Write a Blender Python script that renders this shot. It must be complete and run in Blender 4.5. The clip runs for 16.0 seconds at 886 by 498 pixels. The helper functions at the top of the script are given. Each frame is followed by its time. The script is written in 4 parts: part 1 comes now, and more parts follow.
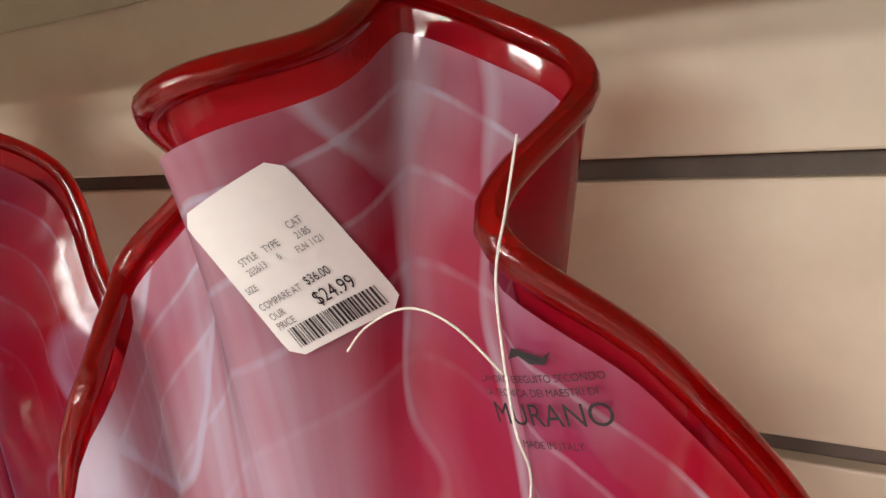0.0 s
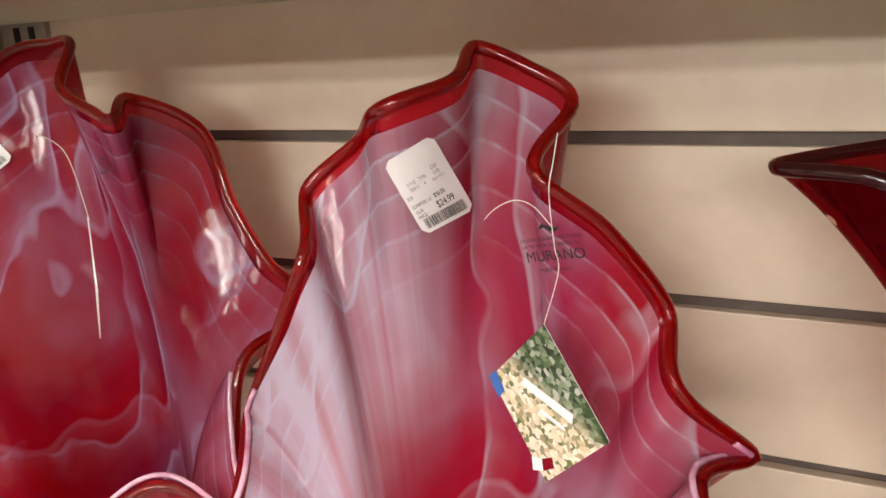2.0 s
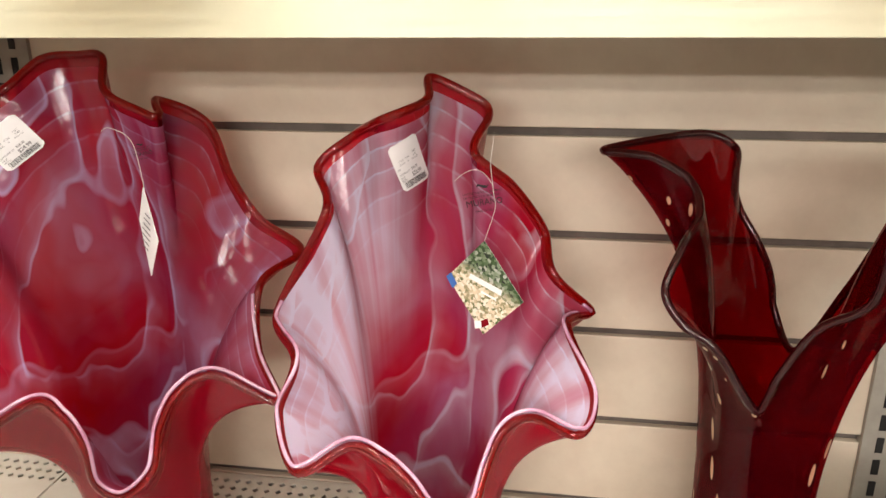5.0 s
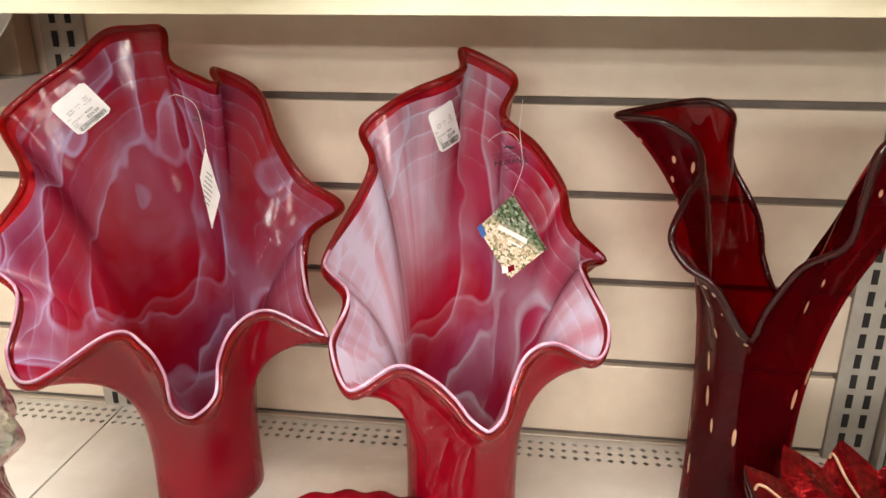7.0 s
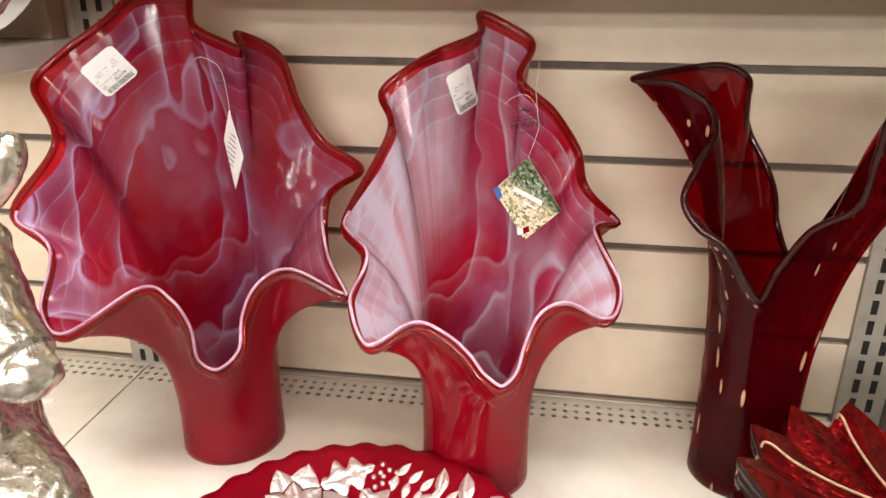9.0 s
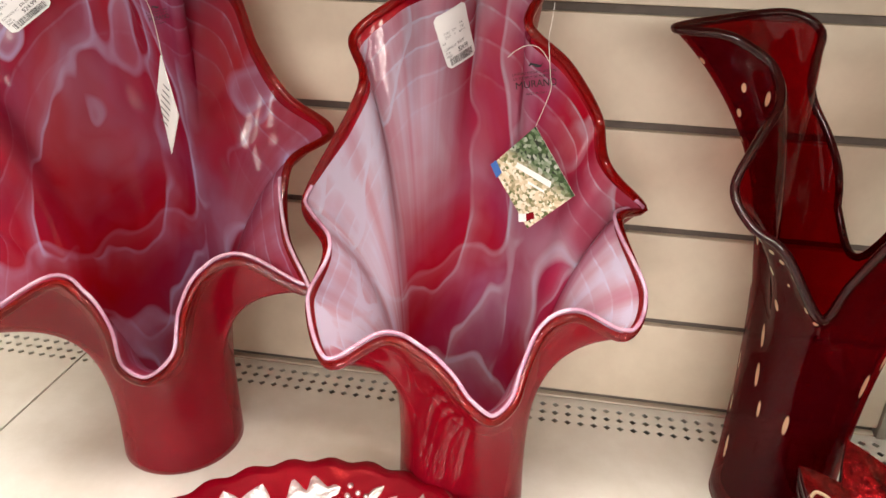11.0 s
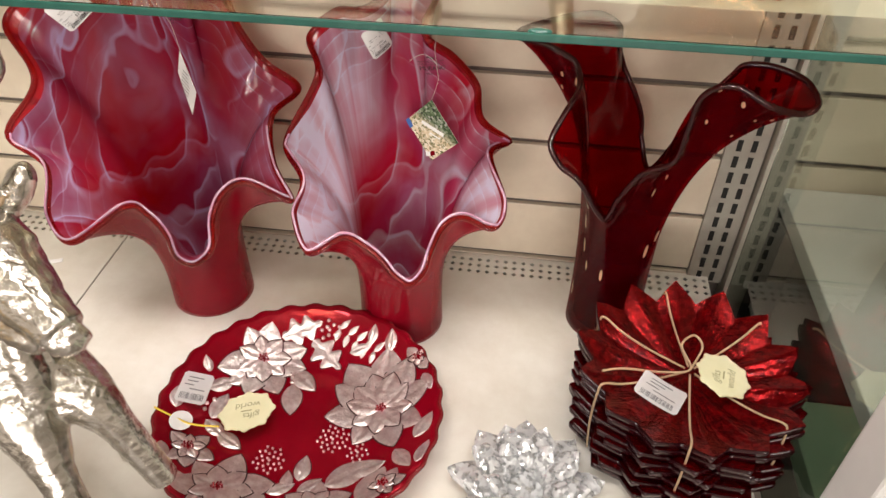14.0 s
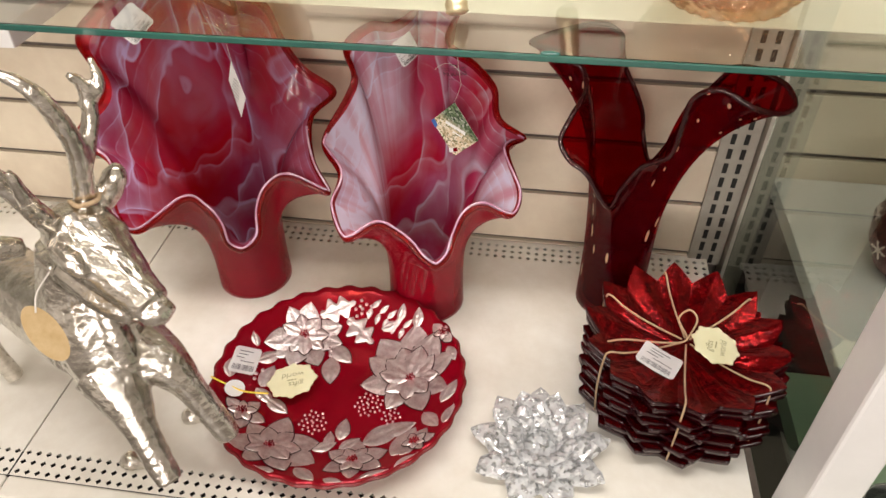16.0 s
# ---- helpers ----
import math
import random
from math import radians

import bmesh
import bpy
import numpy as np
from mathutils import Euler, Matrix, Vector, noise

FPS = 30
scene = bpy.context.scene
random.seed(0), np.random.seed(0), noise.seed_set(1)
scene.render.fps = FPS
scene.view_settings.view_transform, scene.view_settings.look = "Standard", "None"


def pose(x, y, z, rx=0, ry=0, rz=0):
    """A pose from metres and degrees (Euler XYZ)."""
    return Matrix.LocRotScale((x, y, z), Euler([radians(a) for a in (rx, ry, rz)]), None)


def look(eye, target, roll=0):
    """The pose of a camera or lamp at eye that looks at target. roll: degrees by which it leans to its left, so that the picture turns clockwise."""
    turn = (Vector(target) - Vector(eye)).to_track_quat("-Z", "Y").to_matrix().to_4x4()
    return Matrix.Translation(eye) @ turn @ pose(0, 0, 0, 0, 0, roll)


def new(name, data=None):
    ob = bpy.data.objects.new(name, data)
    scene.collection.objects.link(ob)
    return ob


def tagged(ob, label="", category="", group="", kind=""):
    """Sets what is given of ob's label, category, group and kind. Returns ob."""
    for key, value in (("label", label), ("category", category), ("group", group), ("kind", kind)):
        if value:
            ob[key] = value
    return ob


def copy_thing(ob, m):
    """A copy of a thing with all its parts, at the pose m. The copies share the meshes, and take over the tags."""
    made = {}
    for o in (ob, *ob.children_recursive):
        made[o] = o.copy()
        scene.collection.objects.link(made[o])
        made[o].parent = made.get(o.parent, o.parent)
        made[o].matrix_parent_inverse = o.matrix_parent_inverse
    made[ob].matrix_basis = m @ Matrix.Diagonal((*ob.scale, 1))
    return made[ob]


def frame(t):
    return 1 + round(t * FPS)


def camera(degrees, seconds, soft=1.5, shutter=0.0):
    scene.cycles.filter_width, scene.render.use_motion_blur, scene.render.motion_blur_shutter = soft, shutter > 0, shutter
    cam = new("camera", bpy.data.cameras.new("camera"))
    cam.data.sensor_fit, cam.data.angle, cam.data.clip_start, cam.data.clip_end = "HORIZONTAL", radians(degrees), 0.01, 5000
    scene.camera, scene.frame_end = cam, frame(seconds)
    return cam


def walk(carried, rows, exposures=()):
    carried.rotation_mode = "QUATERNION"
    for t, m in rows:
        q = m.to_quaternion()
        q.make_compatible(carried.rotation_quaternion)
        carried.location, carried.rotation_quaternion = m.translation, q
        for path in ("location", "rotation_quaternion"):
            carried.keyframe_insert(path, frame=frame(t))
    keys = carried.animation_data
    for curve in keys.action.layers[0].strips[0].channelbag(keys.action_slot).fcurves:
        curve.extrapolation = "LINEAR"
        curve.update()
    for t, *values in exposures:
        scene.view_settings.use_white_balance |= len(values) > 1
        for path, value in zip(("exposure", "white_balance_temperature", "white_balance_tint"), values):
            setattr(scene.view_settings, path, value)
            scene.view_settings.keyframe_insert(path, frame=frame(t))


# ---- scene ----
cam = camera(62.9, 16.0)
PATH = [
    (0, (0.056, 0.054, 0.438), (-0.978, 1.725, 0.067), -4.6),
    (0.5, (0.062, 0.029, 0.44), (-0.972, 1.702, 0.076), -4.4),
    (1, (0.072, -0.015, 0.449), (-0.917, 1.674, 0.037), -4.0),
    (1.5, (0.087, -0.068, 0.457), (-0.836, 1.651, 0.016), -3.2),
    (2, (0.088, -0.13, 0.468), (-0.732, 1.616, -0.059), -2.7),
    (2.5, (0.082, -0.184, 0.474), (-0.66, 1.572, -0.129), -3.5),
    (3, (0.069, -0.245, 0.482), (-0.598, 1.547, -0.103), -3.3),
    (3.5, (0.057, -0.289, 0.507), (-0.479, 1.537, -0.107), -2.1),
    (4, (0.052, -0.322, 0.509), (-0.364, 1.544, -0.08), -1.0),
    (6.5, (0.032, -0.446, 0.518), (-0.214, 1.431, -0.127), -0.0),
    (7, (0.019, -0.464, 0.516), (-0.224, 1.408, -0.144), 0.1),
    (7.5, (0.013, -0.478, 0.507), (-0.261, 1.393, -0.142), 0.2),
    (8, (0.013, -0.484, 0.507), (-0.271, 1.384, -0.149), 0.3),
    (8.5, (0.025, -0.484, 0.515), (-0.271, 1.366, -0.185), 0.2),
    (10.8, (0.019, -0.371, 0.479), (-0.254, 1.452, -0.297), -0.2),
    (11, (0.018, -0.345, 0.494), (-0.272, 1.431, -0.379), 1.5),
    (11.5, (0.017, -0.331, 0.521), (-0.301, 1.34, -0.53), 2.4),
    (12, (0.021, -0.379, 0.602), (-0.315, 1.225, -0.544), 1.4),
    (12.5, (0.023, -0.426, 0.67), (-0.241, 1.135, -0.553), 1.1),
    (13, (0.047, -0.468, 0.716), (-0.182, 1.072, -0.541), 1.3),
    (13.5, (0.084, -0.506, 0.73), (-0.108, 1.026, -0.542), 1.7),
    (14, (0.104, -0.548, 0.735), (-0.088, 0.973, -0.551), 0.8),
    (14.5, (0.122, -0.577, 0.754), (-0.083, 0.934, -0.541), 0.1),
    (15, (0.133, -0.596, 0.782), (-0.084, 0.906, -0.521), -0.2),
    (15.5, (0.132, -0.608, 0.795), (-0.091, 0.89, -0.512), -0.4),
    (16, (0.102, -0.631, 0.798), (-0.122, 0.866, -0.51), -0.5),
]
walk(cam, [(t, look(eye, target, roll)) for t, eye, target, roll in PATH], [(0.0, 0.12), (2.5, 0.1), (4.0, 0.05), (8.5, 0.06), (11.0, 0.02), (12.5, -0.18), (16.0, -0.38)])

# ---------- world and lamps ----------
world = bpy.data.worlds.new("store_air")
scene.world = world
world.use_nodes = True
bg = world.node_tree.nodes["Background"]
bg.inputs["Color"].default_value = (1.0, 0.9, 0.76, 1)
bg.inputs["Strength"].default_value = 0.3


def area_lamp(name, place, target, sx, sy, watts, tint):
    data = bpy.data.lights.new(name, "AREA")
    data.shape, data.size, data.size_y, data.energy, data.color = "RECTANGLE", sx, sy, watts, tint
    ob = new(name, data)
    ob.matrix_world = look(place, target)
    return ob


WARM = (1.0, 0.92, 0.87)
for py, wide, watts in ((-0.42, 1.6, 30), (-2.4, 2.2, 20), (-4.2, 4.5, 50), (-6.2, 4.5, 115), (-8.4, 4.5, 235), (0.2, 4.5, 1.0)):
    area_lamp("ceiling_strip", (0.0, py, 1.75), (0.0, py + 0.25 + 0.16 * abs(py), 0), wide, 0.2, watts, WARM)
for px, py in ((-0.55, -1.1), (0.15, -1.25), (0.75, -1.0), (-0.2, -1.6)):
    data = bpy.data.lights.new("ceiling_spot", "POINT")
    data.energy, data.color, data.shadow_soft_size = 1.5, (1.0, 0.9, 0.75), 0.02
    new("ceiling_spot", data).location = (px, py, 1.6)


# ---------- material tools ----------
def material(name):
    m = bpy.data.materials.new(name)
    m.use_nodes = True
    n = m.node_tree.nodes
    return m, n, m.node_tree.links, n["Principled BSDF"]


def node(n, kind, **values):
    made = n.new(kind)
    for key, value in values.items():
        made.inputs[key.replace("_", " ")].default_value = value
    return made


def ramp(n, stops):
    r = n.new("ShaderNodeValToRGB")
    e = r.color_ramp.elements
    while len(e) < len(stops):
        e.new(0.5)
    for el, (p, c) in zip(e, stops):
        el.position, el.color = p, (*c, 1)
    return r


def mapped(n, l, scale=(1, 1, 1)):
    tc = n.new("ShaderNodeTexCoord")
    mp = n.new("ShaderNodeMapping")
    mp.inputs["Scale"].default_value = scale
    l.new(tc.outputs["Object"], mp.inputs["Vector"])
    return mp.outputs["Vector"]


def plain(name, low, high, rough=0.5, metal=0.0, scale=20.0, bump=0.15, bump_scale=60.0, coat=0.0, stretch=(1, 1, 1)):
    """A surface whose colour drifts between two tones at two scales, with fine relief."""
    m, n, l, b = material(name)
    v = mapped(n, l, stretch)
    a = node(n, "ShaderNodeTexNoise", Scale=scale, Detail=6.0, Roughness=0.65)
    c = ramp(n, ((0.3, low), (0.7, high)))
    l.new(v, a.inputs["Vector"])
    l.new(a.outputs["Fac"], c.inputs["Fac"])
    l.new(c.outputs["Color"], b.inputs["Base Color"])
    f = node(n, "ShaderNodeTexNoise", Scale=bump_scale, Detail=5.0)
    l.new(v, f.inputs["Vector"])
    bp = node(n, "ShaderNodeBump", Strength=bump, Distance=0.002)
    l.new(f.outputs["Fac"], bp.inputs["Height"])
    l.new(bp.outputs["Normal"], b.inputs["Normal"])
    b.inputs["Roughness"].default_value, b.inputs["Metallic"].default_value = rough, metal
    b.inputs["Coat Weight"].default_value = coat
    return m


def clear(name, tint, rough=0.02, ior=1.45, weight=1.0):
    m, n, l, b = material(name)
    b.inputs["Base Color"].default_value = (*tint, 1)
    b.inputs["Transmission Weight"].default_value = weight
    b.inputs["Roughness"].default_value, b.inputs["IOR"].default_value = rough, ior
    return m


def math_node(n, l, op, a, c=None):
    k = n.new("ShaderNodeMath")
    k.operation = op
    for i, s in enumerate((a, c)):
        if s is None:
            continue
        if isinstance(s, (int, float)):
            k.inputs[i].default_value = s
        else:
            l.new(s, k.inputs[i])
    return k.outputs[0]


def mixed(n, l, fac, one, two):
    """Two colours, sockets or tones, blended by fac."""
    k = n.new("ShaderNodeMix")
    k.data_type = "RGBA"
    l.new(fac, k.inputs[0])
    for i, c in ((6, one), (7, two)):
        if isinstance(c, tuple):
            k.inputs[i].default_value = (*c, 1)
        else:
            l.new(c, k.inputs[i])
    return k.outputs[2]


def grey(n, l, source, stops):
    """A curve through stops of (position, value)."""
    r = ramp(n, [(p, (v, v, v)) for p, v in stops])
    l.new(source, r.inputs["Fac"])
    return r.outputs["Color"]


def swirled_glass(name, red, haze, milk, veil=0.5, cloudy=0.5, flanks=()):
    """Cased glass: hazy lilac over red, with milk-white veils whose drawn edges hang in arches; flanks are milky stretches (bearing, spread, lowest rise, strength)."""
    m, n, l, b = material(name)
    socks = []
    for attr in ("rise", "turn_east", "turn_north"):
        k = n.new("ShaderNodeAttribute")
        k.attribute_name = attr
        socks.append(k.outputs["Fac"])
    up, east, north = socks

    def warped(source, strength):
        warp = node(n, "ShaderNodeTexNoise", Scale=1.3, Detail=2.0)
        l.new(source, warp.inputs["Vector"])
        add = n.new("ShaderNodeVectorMath")
        add.operation = "MULTIPLY_ADD"
        l.new(warp.outputs["Color"], add.inputs[0])
        add.inputs[1].default_value = (strength, strength, strength)
        l.new(source, add.inputs[2])
        return add.outputs[0]

    def drawn(scale, strength):
        return warped(mapped(n, l, scale), strength)

    def pulled(sx, sz, strength, seed):
        vec = n.new("ShaderNodeCombineXYZ")
        l.new(math_node(n, l, "MULTIPLY", up, sz), vec.inputs[2])
        l.new(math_node(n, l, "MULTIPLY", east, sx), vec.inputs[0])
        l.new(math_node(n, l, "MULTIPLY", north, sx), vec.inputs[1])
        shift = n.new("ShaderNodeVectorMath")
        shift.operation = "ADD"
        shift.inputs[1].default_value = (seed, seed * 1.7, seed * 0.6)
        l.new(vec.outputs[0], shift.inputs[0])
        return warped(shift.outputs[0], strength)

    def tex(vec, scale, detail, rough=0.5):
        k = node(n, "ShaderNodeTexNoise", Scale=scale, Detail=detail, Roughness=rough)
        l.new(vec, k.inputs["Vector"])
        return k.outputs["Fac"]

    wide = drawn((7.5, 7.5, 4.6), 0.9)
    thin = drawn((11.0, 11.0, 5.0), 1.1)
    cloud = tex(wide, 1.1, 4.0)
    shade = grey(n, l, tex(thin, 1.3, 3.0), ((0.38, 0.0), (0.62, 1.0)))
    tone = mixed(n, l, grey(n, l, cloud, ((0.34, 0.0), (0.62, 1.0))), red, haze)
    total = math_node(n, l, "MULTIPLY", grey(n, l, cloud, ((0.5, 0.0), (0.78, 1.0))), cloudy)
    for vec, scale, count, gain in ((wide, 0.85, 5.2, 1.0), (thin, 0.8, 5.6, 0.85)):
        saw = math_node(n, l, "FRACT", math_node(n, l, "MULTIPLY", tex(vec, scale, 0.4, 0.3), count))
        drape = grey(n, l, saw, ((0.0, 0.85), (0.03, 1.0), (0.08, 0.42), (0.25, 0.14), (0.55, 0.0), (0.96, 0.0), (1.0, 0.85)))
        total = math_node(n, l, "ADD", total, math_node(n, l, "MULTIPLY", math_node(n, l, "MULTIPLY", drape, shade if gain < 1 else grey(n, l, cloud, ((0.36, 0.15), (0.6, 1.0)))), veil * gain))
    streak = tex(pulled(5.0, 0.5, 0.5, 7.7), 2.2, 3.0)
    for bearing, spread, low, strength in flanks:
        t = radians(bearing)
        facing = math_node(n, l, "ADD", math_node(n, l, "MULTIPLY", east, math.cos(t)), math_node(n, l, "MULTIPLY", north, math.sin(t)))
        k = grey(n, l, facing, ((0.0, 0.0), (max(math.cos(radians(spread)), 0.01), 0.0), ((1 + math.cos(radians(spread * 0.55))) / 2, 1.0)))
        k = math_node(n, l, "MULTIPLY", k, grey(n, l, up, ((low - 0.12, 0.0), (low + 0.12, 1.0))))
        k = math_node(n, l, "MULTIPLY", k, grey(n, l, streak, ((0.3, 0.35), (0.65, 1.0))))
        total = math_node(n, l, "ADD", total, math_node(n, l, "MULTIPLY", k, strength))
    # drawn lines that run along with the lip
    wavy = math_node(n, l, "ADD", up, math_node(n, l, "MULTIPLY", cloud, 0.10))
    bands = grey(n, l, math_node(n, l, "FRACT", math_node(n, l, "MULTIPLY", wavy, 14.0)), ((0.0, 0.0), (0.35, 0.0), (0.55, 0.12), (0.86, 0.30), (0.92, 1.0), (0.97, 0.6), (1.0, 0.0)))
    bands = math_node(n, l, "MULTIPLY", bands, grey(n, l, up, ((0.70, 0.0), (0.92, 0.75), (0.97, 1.0))))
    bands = math_node(n, l, "MULTIPLY", bands, grey(n, l, streak, ((0.36, 0.25), (0.58, 1.0))))
    total = math_node(n, l, "ADD", total, math_node(n, l, "MULTIPLY", bands, 0.25 + 1.8 * cloudy))
    tone = mixed(n, l, math_node(n, l, "MINIMUM", total, 0.95), tone, milk)
    l.new(tone, b.inputs["Base Color"])
    b.inputs["Roughness"].default_value = 0.09
    b.inputs["IOR"].default_value = 1.5
    glow = n.new("ShaderNodeBsdfTranslucent")
    l.new(tone, glow.inputs["Color"])
    mix = node(n, "ShaderNodeMixShader", Fac=0.5)
    l.new(b.outputs[0], mix.inputs[1])
    l.new(glow.outputs[0], mix.inputs[2])
    l.new(mix.outputs[0], n["Material Output"].inputs["Surface"])
    bp = node(n, "ShaderNodeBump", Strength=0.12, Distance=0.006)
    l.new(tex(wide, 4.0, 2.0), bp.inputs["Height"])
    l.new(bp.outputs["Normal"], b.inputs["Normal"])
    return m


def tinted(name, tint, body=0.0, body_tone=(0, 0, 0), fleck=None, rough=0.03, least=0.03, most=0.55):
    """Thin coloured glass: light passes tinted, more gloss at a slant, with a share of dense body colour and stretched gold flakes."""
    m, n, l, b = material(name)
    pas = n.new("ShaderNodeBsdfTransparent")
    v = mapped(n, l, (1, 1, 1))
    drift = node(n, "ShaderNodeTexNoise", Scale=16.0, Detail=3.0)
    l.new(v, drift.inputs["Vector"])
    c = ramp(n, ((0.3, tuple(t * 0.8 for t in tint)), (0.7, tint)))
    l.new(drift.outputs["Fac"], c.inputs["Fac"])
    l.new(c.outputs["Color"], pas.inputs["Color"])
    b.inputs["Base Color"].default_value = (*body_tone, 1)
    b.inputs["Roughness"].default_value = 0.08
    b.inputs["Specular IOR Level"].default_value = 0.1
    dense = node(n, "ShaderNodeMixShader", Fac=body)
    l.new(pas.outputs[0], dense.inputs[1])
    l.new(b.outputs[0], dense.inputs[2])
    last = dense.outputs[0]
    if fleck:
        w = mapped(n, l, (110, 110, 17))
        cells = node(n, "ShaderNodeTexVoronoi", Scale=1.0, Randomness=1.0)
        l.new(w, cells.inputs["Vector"])
        cut = ramp(n, ((0.0, (1, 1, 1)), (0.2, (1, 1, 1)), (0.24, (0, 0, 0))))
        l.new(cells.outputs["Distance"], cut.inputs["Fac"])
        some = ramp(n, ((0.52, (0, 0, 0)), (0.54, (1, 1, 1))))
        l.new(cells.outputs["Color"], some.inputs["Fac"])
        gold = node(n, "ShaderNodeBsdfPrincipled", Roughness=0.4, Metallic=0.3)
        gold.inputs["Base Color"].default_value = (*fleck, 1)
        mix = n.new("ShaderNodeMixShader")
        l.new(math_node(n, l, "MULTIPLY", cut.outputs["Color"], some.outputs["Color"]), mix.inputs[0])
        l.new(last, mix.inputs[1])
        l.new(gold.outputs[0], mix.inputs[2])
        last = mix.outputs[0]
    shine = node(n, "ShaderNodeBsdfGlossy", Roughness=rough)
    edge = node(n, "ShaderNodeLayerWeight", Blend=0.5)
    fre = math_node(n, l, "ADD", least, math_node(n, l, "MULTIPLY", math_node(n, l, "POWER", edge.outputs["Facing"], 4.0), most))
    top = n.new("ShaderNodeMixShader")
    l.new(fre, top.inputs[0])
    l.new(last, top.inputs[1])
    l.new(shine.outputs[0], top.inputs[2])
    l.new(top.outputs[0], n["Material Output"].inputs["Surface"])
    return m


def cut_crystal():
    """Lead crystal: some cells clear, some silver-white, the facets' sparkle put into the colour."""
    m, n, l, b = material("crystal")
    b.inputs["Transmission Weight"].default_value = 1.0
    b.inputs["Roughness"].default_value, b.inputs["IOR"].default_value = 0.0, 1.55
    b.inputs["Base Color"].default_value = (0.97, 0.99, 1.0, 1)
    # bright share that paints the sparkle, its normals tipped cell by cell
    glint = node(n, "ShaderNodeBsdfPrincipled", Roughness=0.06, Metallic=0.35)
    glint.inputs["Base Color"].default_value = (0.95, 0.97, 0.98, 1)
    cells = node(n, "ShaderNodeTexVoronoi", Scale=240.0)
    l.new(mapped(n, l), cells.inputs["Vector"])
    tip = n.new("ShaderNodeVectorMath")
    tip.operation = "MULTIPLY_ADD"
    l.new(cells.outputs["Color"], tip.inputs[0])
    tip.inputs[1].default_value = (0.7, 0.7, 0.7)
    geo = n.new("ShaderNodeNewGeometry")
    less = n.new("ShaderNodeVectorMath")
    less.operation = "ADD"
    less.inputs[1].default_value = (-0.35, -0.35, -0.1)
    l.new(geo.outputs["Normal"], less.inputs[0])
    l.new(less.outputs[0], tip.inputs[2])
    unit = n.new("ShaderNodeVectorMath")
    unit.operation = "NORMALIZE"
    l.new(tip.outputs[0], unit.inputs[0])
    l.new(unit.outputs[0], glint.inputs["Normal"])
    mix = n.new("ShaderNodeMixShader")
    l.new(grey(n, l, cells.outputs["Color"], ((0.30, 0.2), (0.5, 0.8))), mix.inputs[0])
    l.new(b.outputs[0], mix.inputs[1])
    l.new(glint.outputs[0], mix.inputs[2])
    l.new(mix.outputs[0], n["Material Output"].inputs["Surface"])
    return m


# ---------- materials ----------
M_SLAT = plain("slat_laminate", (0.57, 0.475, 0.36), (0.76, 0.68, 0.535), 0.42, 0, 5, 0.04, 180)
# backing tone darkened to carry the shadow inside the wall grooves
M_GROOVE = plain("groove_shade", (0.10, 0.085, 0.07), (0.16, 0.13, 0.11), 0.8, 0, 40)
M_DECK = plain("deck_enamel", (0.68, 0.64, 0.55), (0.87, 0.855, 0.785), 0.36, 0, 7, 0.05, 120)
M_STEEL = plain("upright_steel", (0.33, 0.30, 0.25), (0.42, 0.39, 0.33), 0.4, 0.1, 30)
# near-black colour for the shade under shelves and inside slots
M_SHADE = plain("shade_black", (0.012, 0.011, 0.01), (0.02, 0.018, 0.016), 0.9)
M_CREAM = plain("cream_enamel", (0.42, 0.41, 0.29), (0.50, 0.49, 0.36), 0.35, 0, 5, 0.05, 90)
M_WHITE = plain("white_enamel", (0.74, 0.73, 0.72), (0.82, 0.81, 0.80), 0.3, 0, 8, 0.05, 80)
M_STORE = plain("store_paint", (0.72, 0.68, 0.62), (0.8, 0.76, 0.70), 0.8, 0, 3)
M_CARPET = plain("store_floor", (0.20, 0.18, 0.16), (0.28, 0.25, 0.22), 0.4, 0, 8)
M_PAPER = plain("label_paper", (0.86, 0.86, 0.85), (0.93, 0.93, 0.92), 0.55, 0, 50, 0.05)
M_INK = plain("black_ink", (0.012, 0.012, 0.014), (0.03, 0.03, 0.034), 0.5)
M_GREY_INK = plain("grey_ink", (0.16, 0.16, 0.17), (0.24, 0.24, 0.25), 0.5)
M_STRING = plain("white_string", (0.72, 0.68, 0.62), (0.85, 0.81, 0.75), 0.7, 0, 400, 0.5, 900)
M_TWINE = plain("jute_twine", (0.42, 0.29, 0.16), (0.62, 0.46, 0.29), 0.85, 0, 500, 0.8, 1200)
M_CARD = plain("cream_card", (0.74, 0.71, 0.45), (0.80, 0.77, 0.52), 0.6, 0, 40)
M_CARD_INK = plain("olive_ink", (0.30, 0.28, 0.13), (0.36, 0.34, 0.17), 0.6)
M_RED_OUT = tinted("red_cased_glass", (0.86, 0.04, 0.05), 0.55, (0.32, 0.003, 0.018), rough=0.05, least=0.02, most=0.16)
M_RIM_RED = clear("red_rim_glass", (0.62, 0.006, 0.006), 0.03, 1.5, 0.9)
M_RIM_MILK = plain("milky_rim_glass", (0.36, 0.10, 0.19), (0.66, 0.46, 0.58), 0.1, 0, 28, 0.05, 40, 0.3)
M_IN_DEEP = swirled_glass("lilac_swirl_glass", (0.44, 0.005, 0.016), (0.32, 0.024, 0.095), (0.60, 0.50, 0.80), 1.0, 0.12, ((112, 30, 0.62, 0.16),))
M_IN_PALE = swirled_glass("milky_swirl_glass", (0.52, 0.007, 0.030), (0.45, 0.054, 0.180), (0.74, 0.73, 0.90), 1.0, 0.26, ((276, 36, 0.36, 0.95), (116, 24, 0.60, 0.88), (322, 30, 0.54, 0.5)))
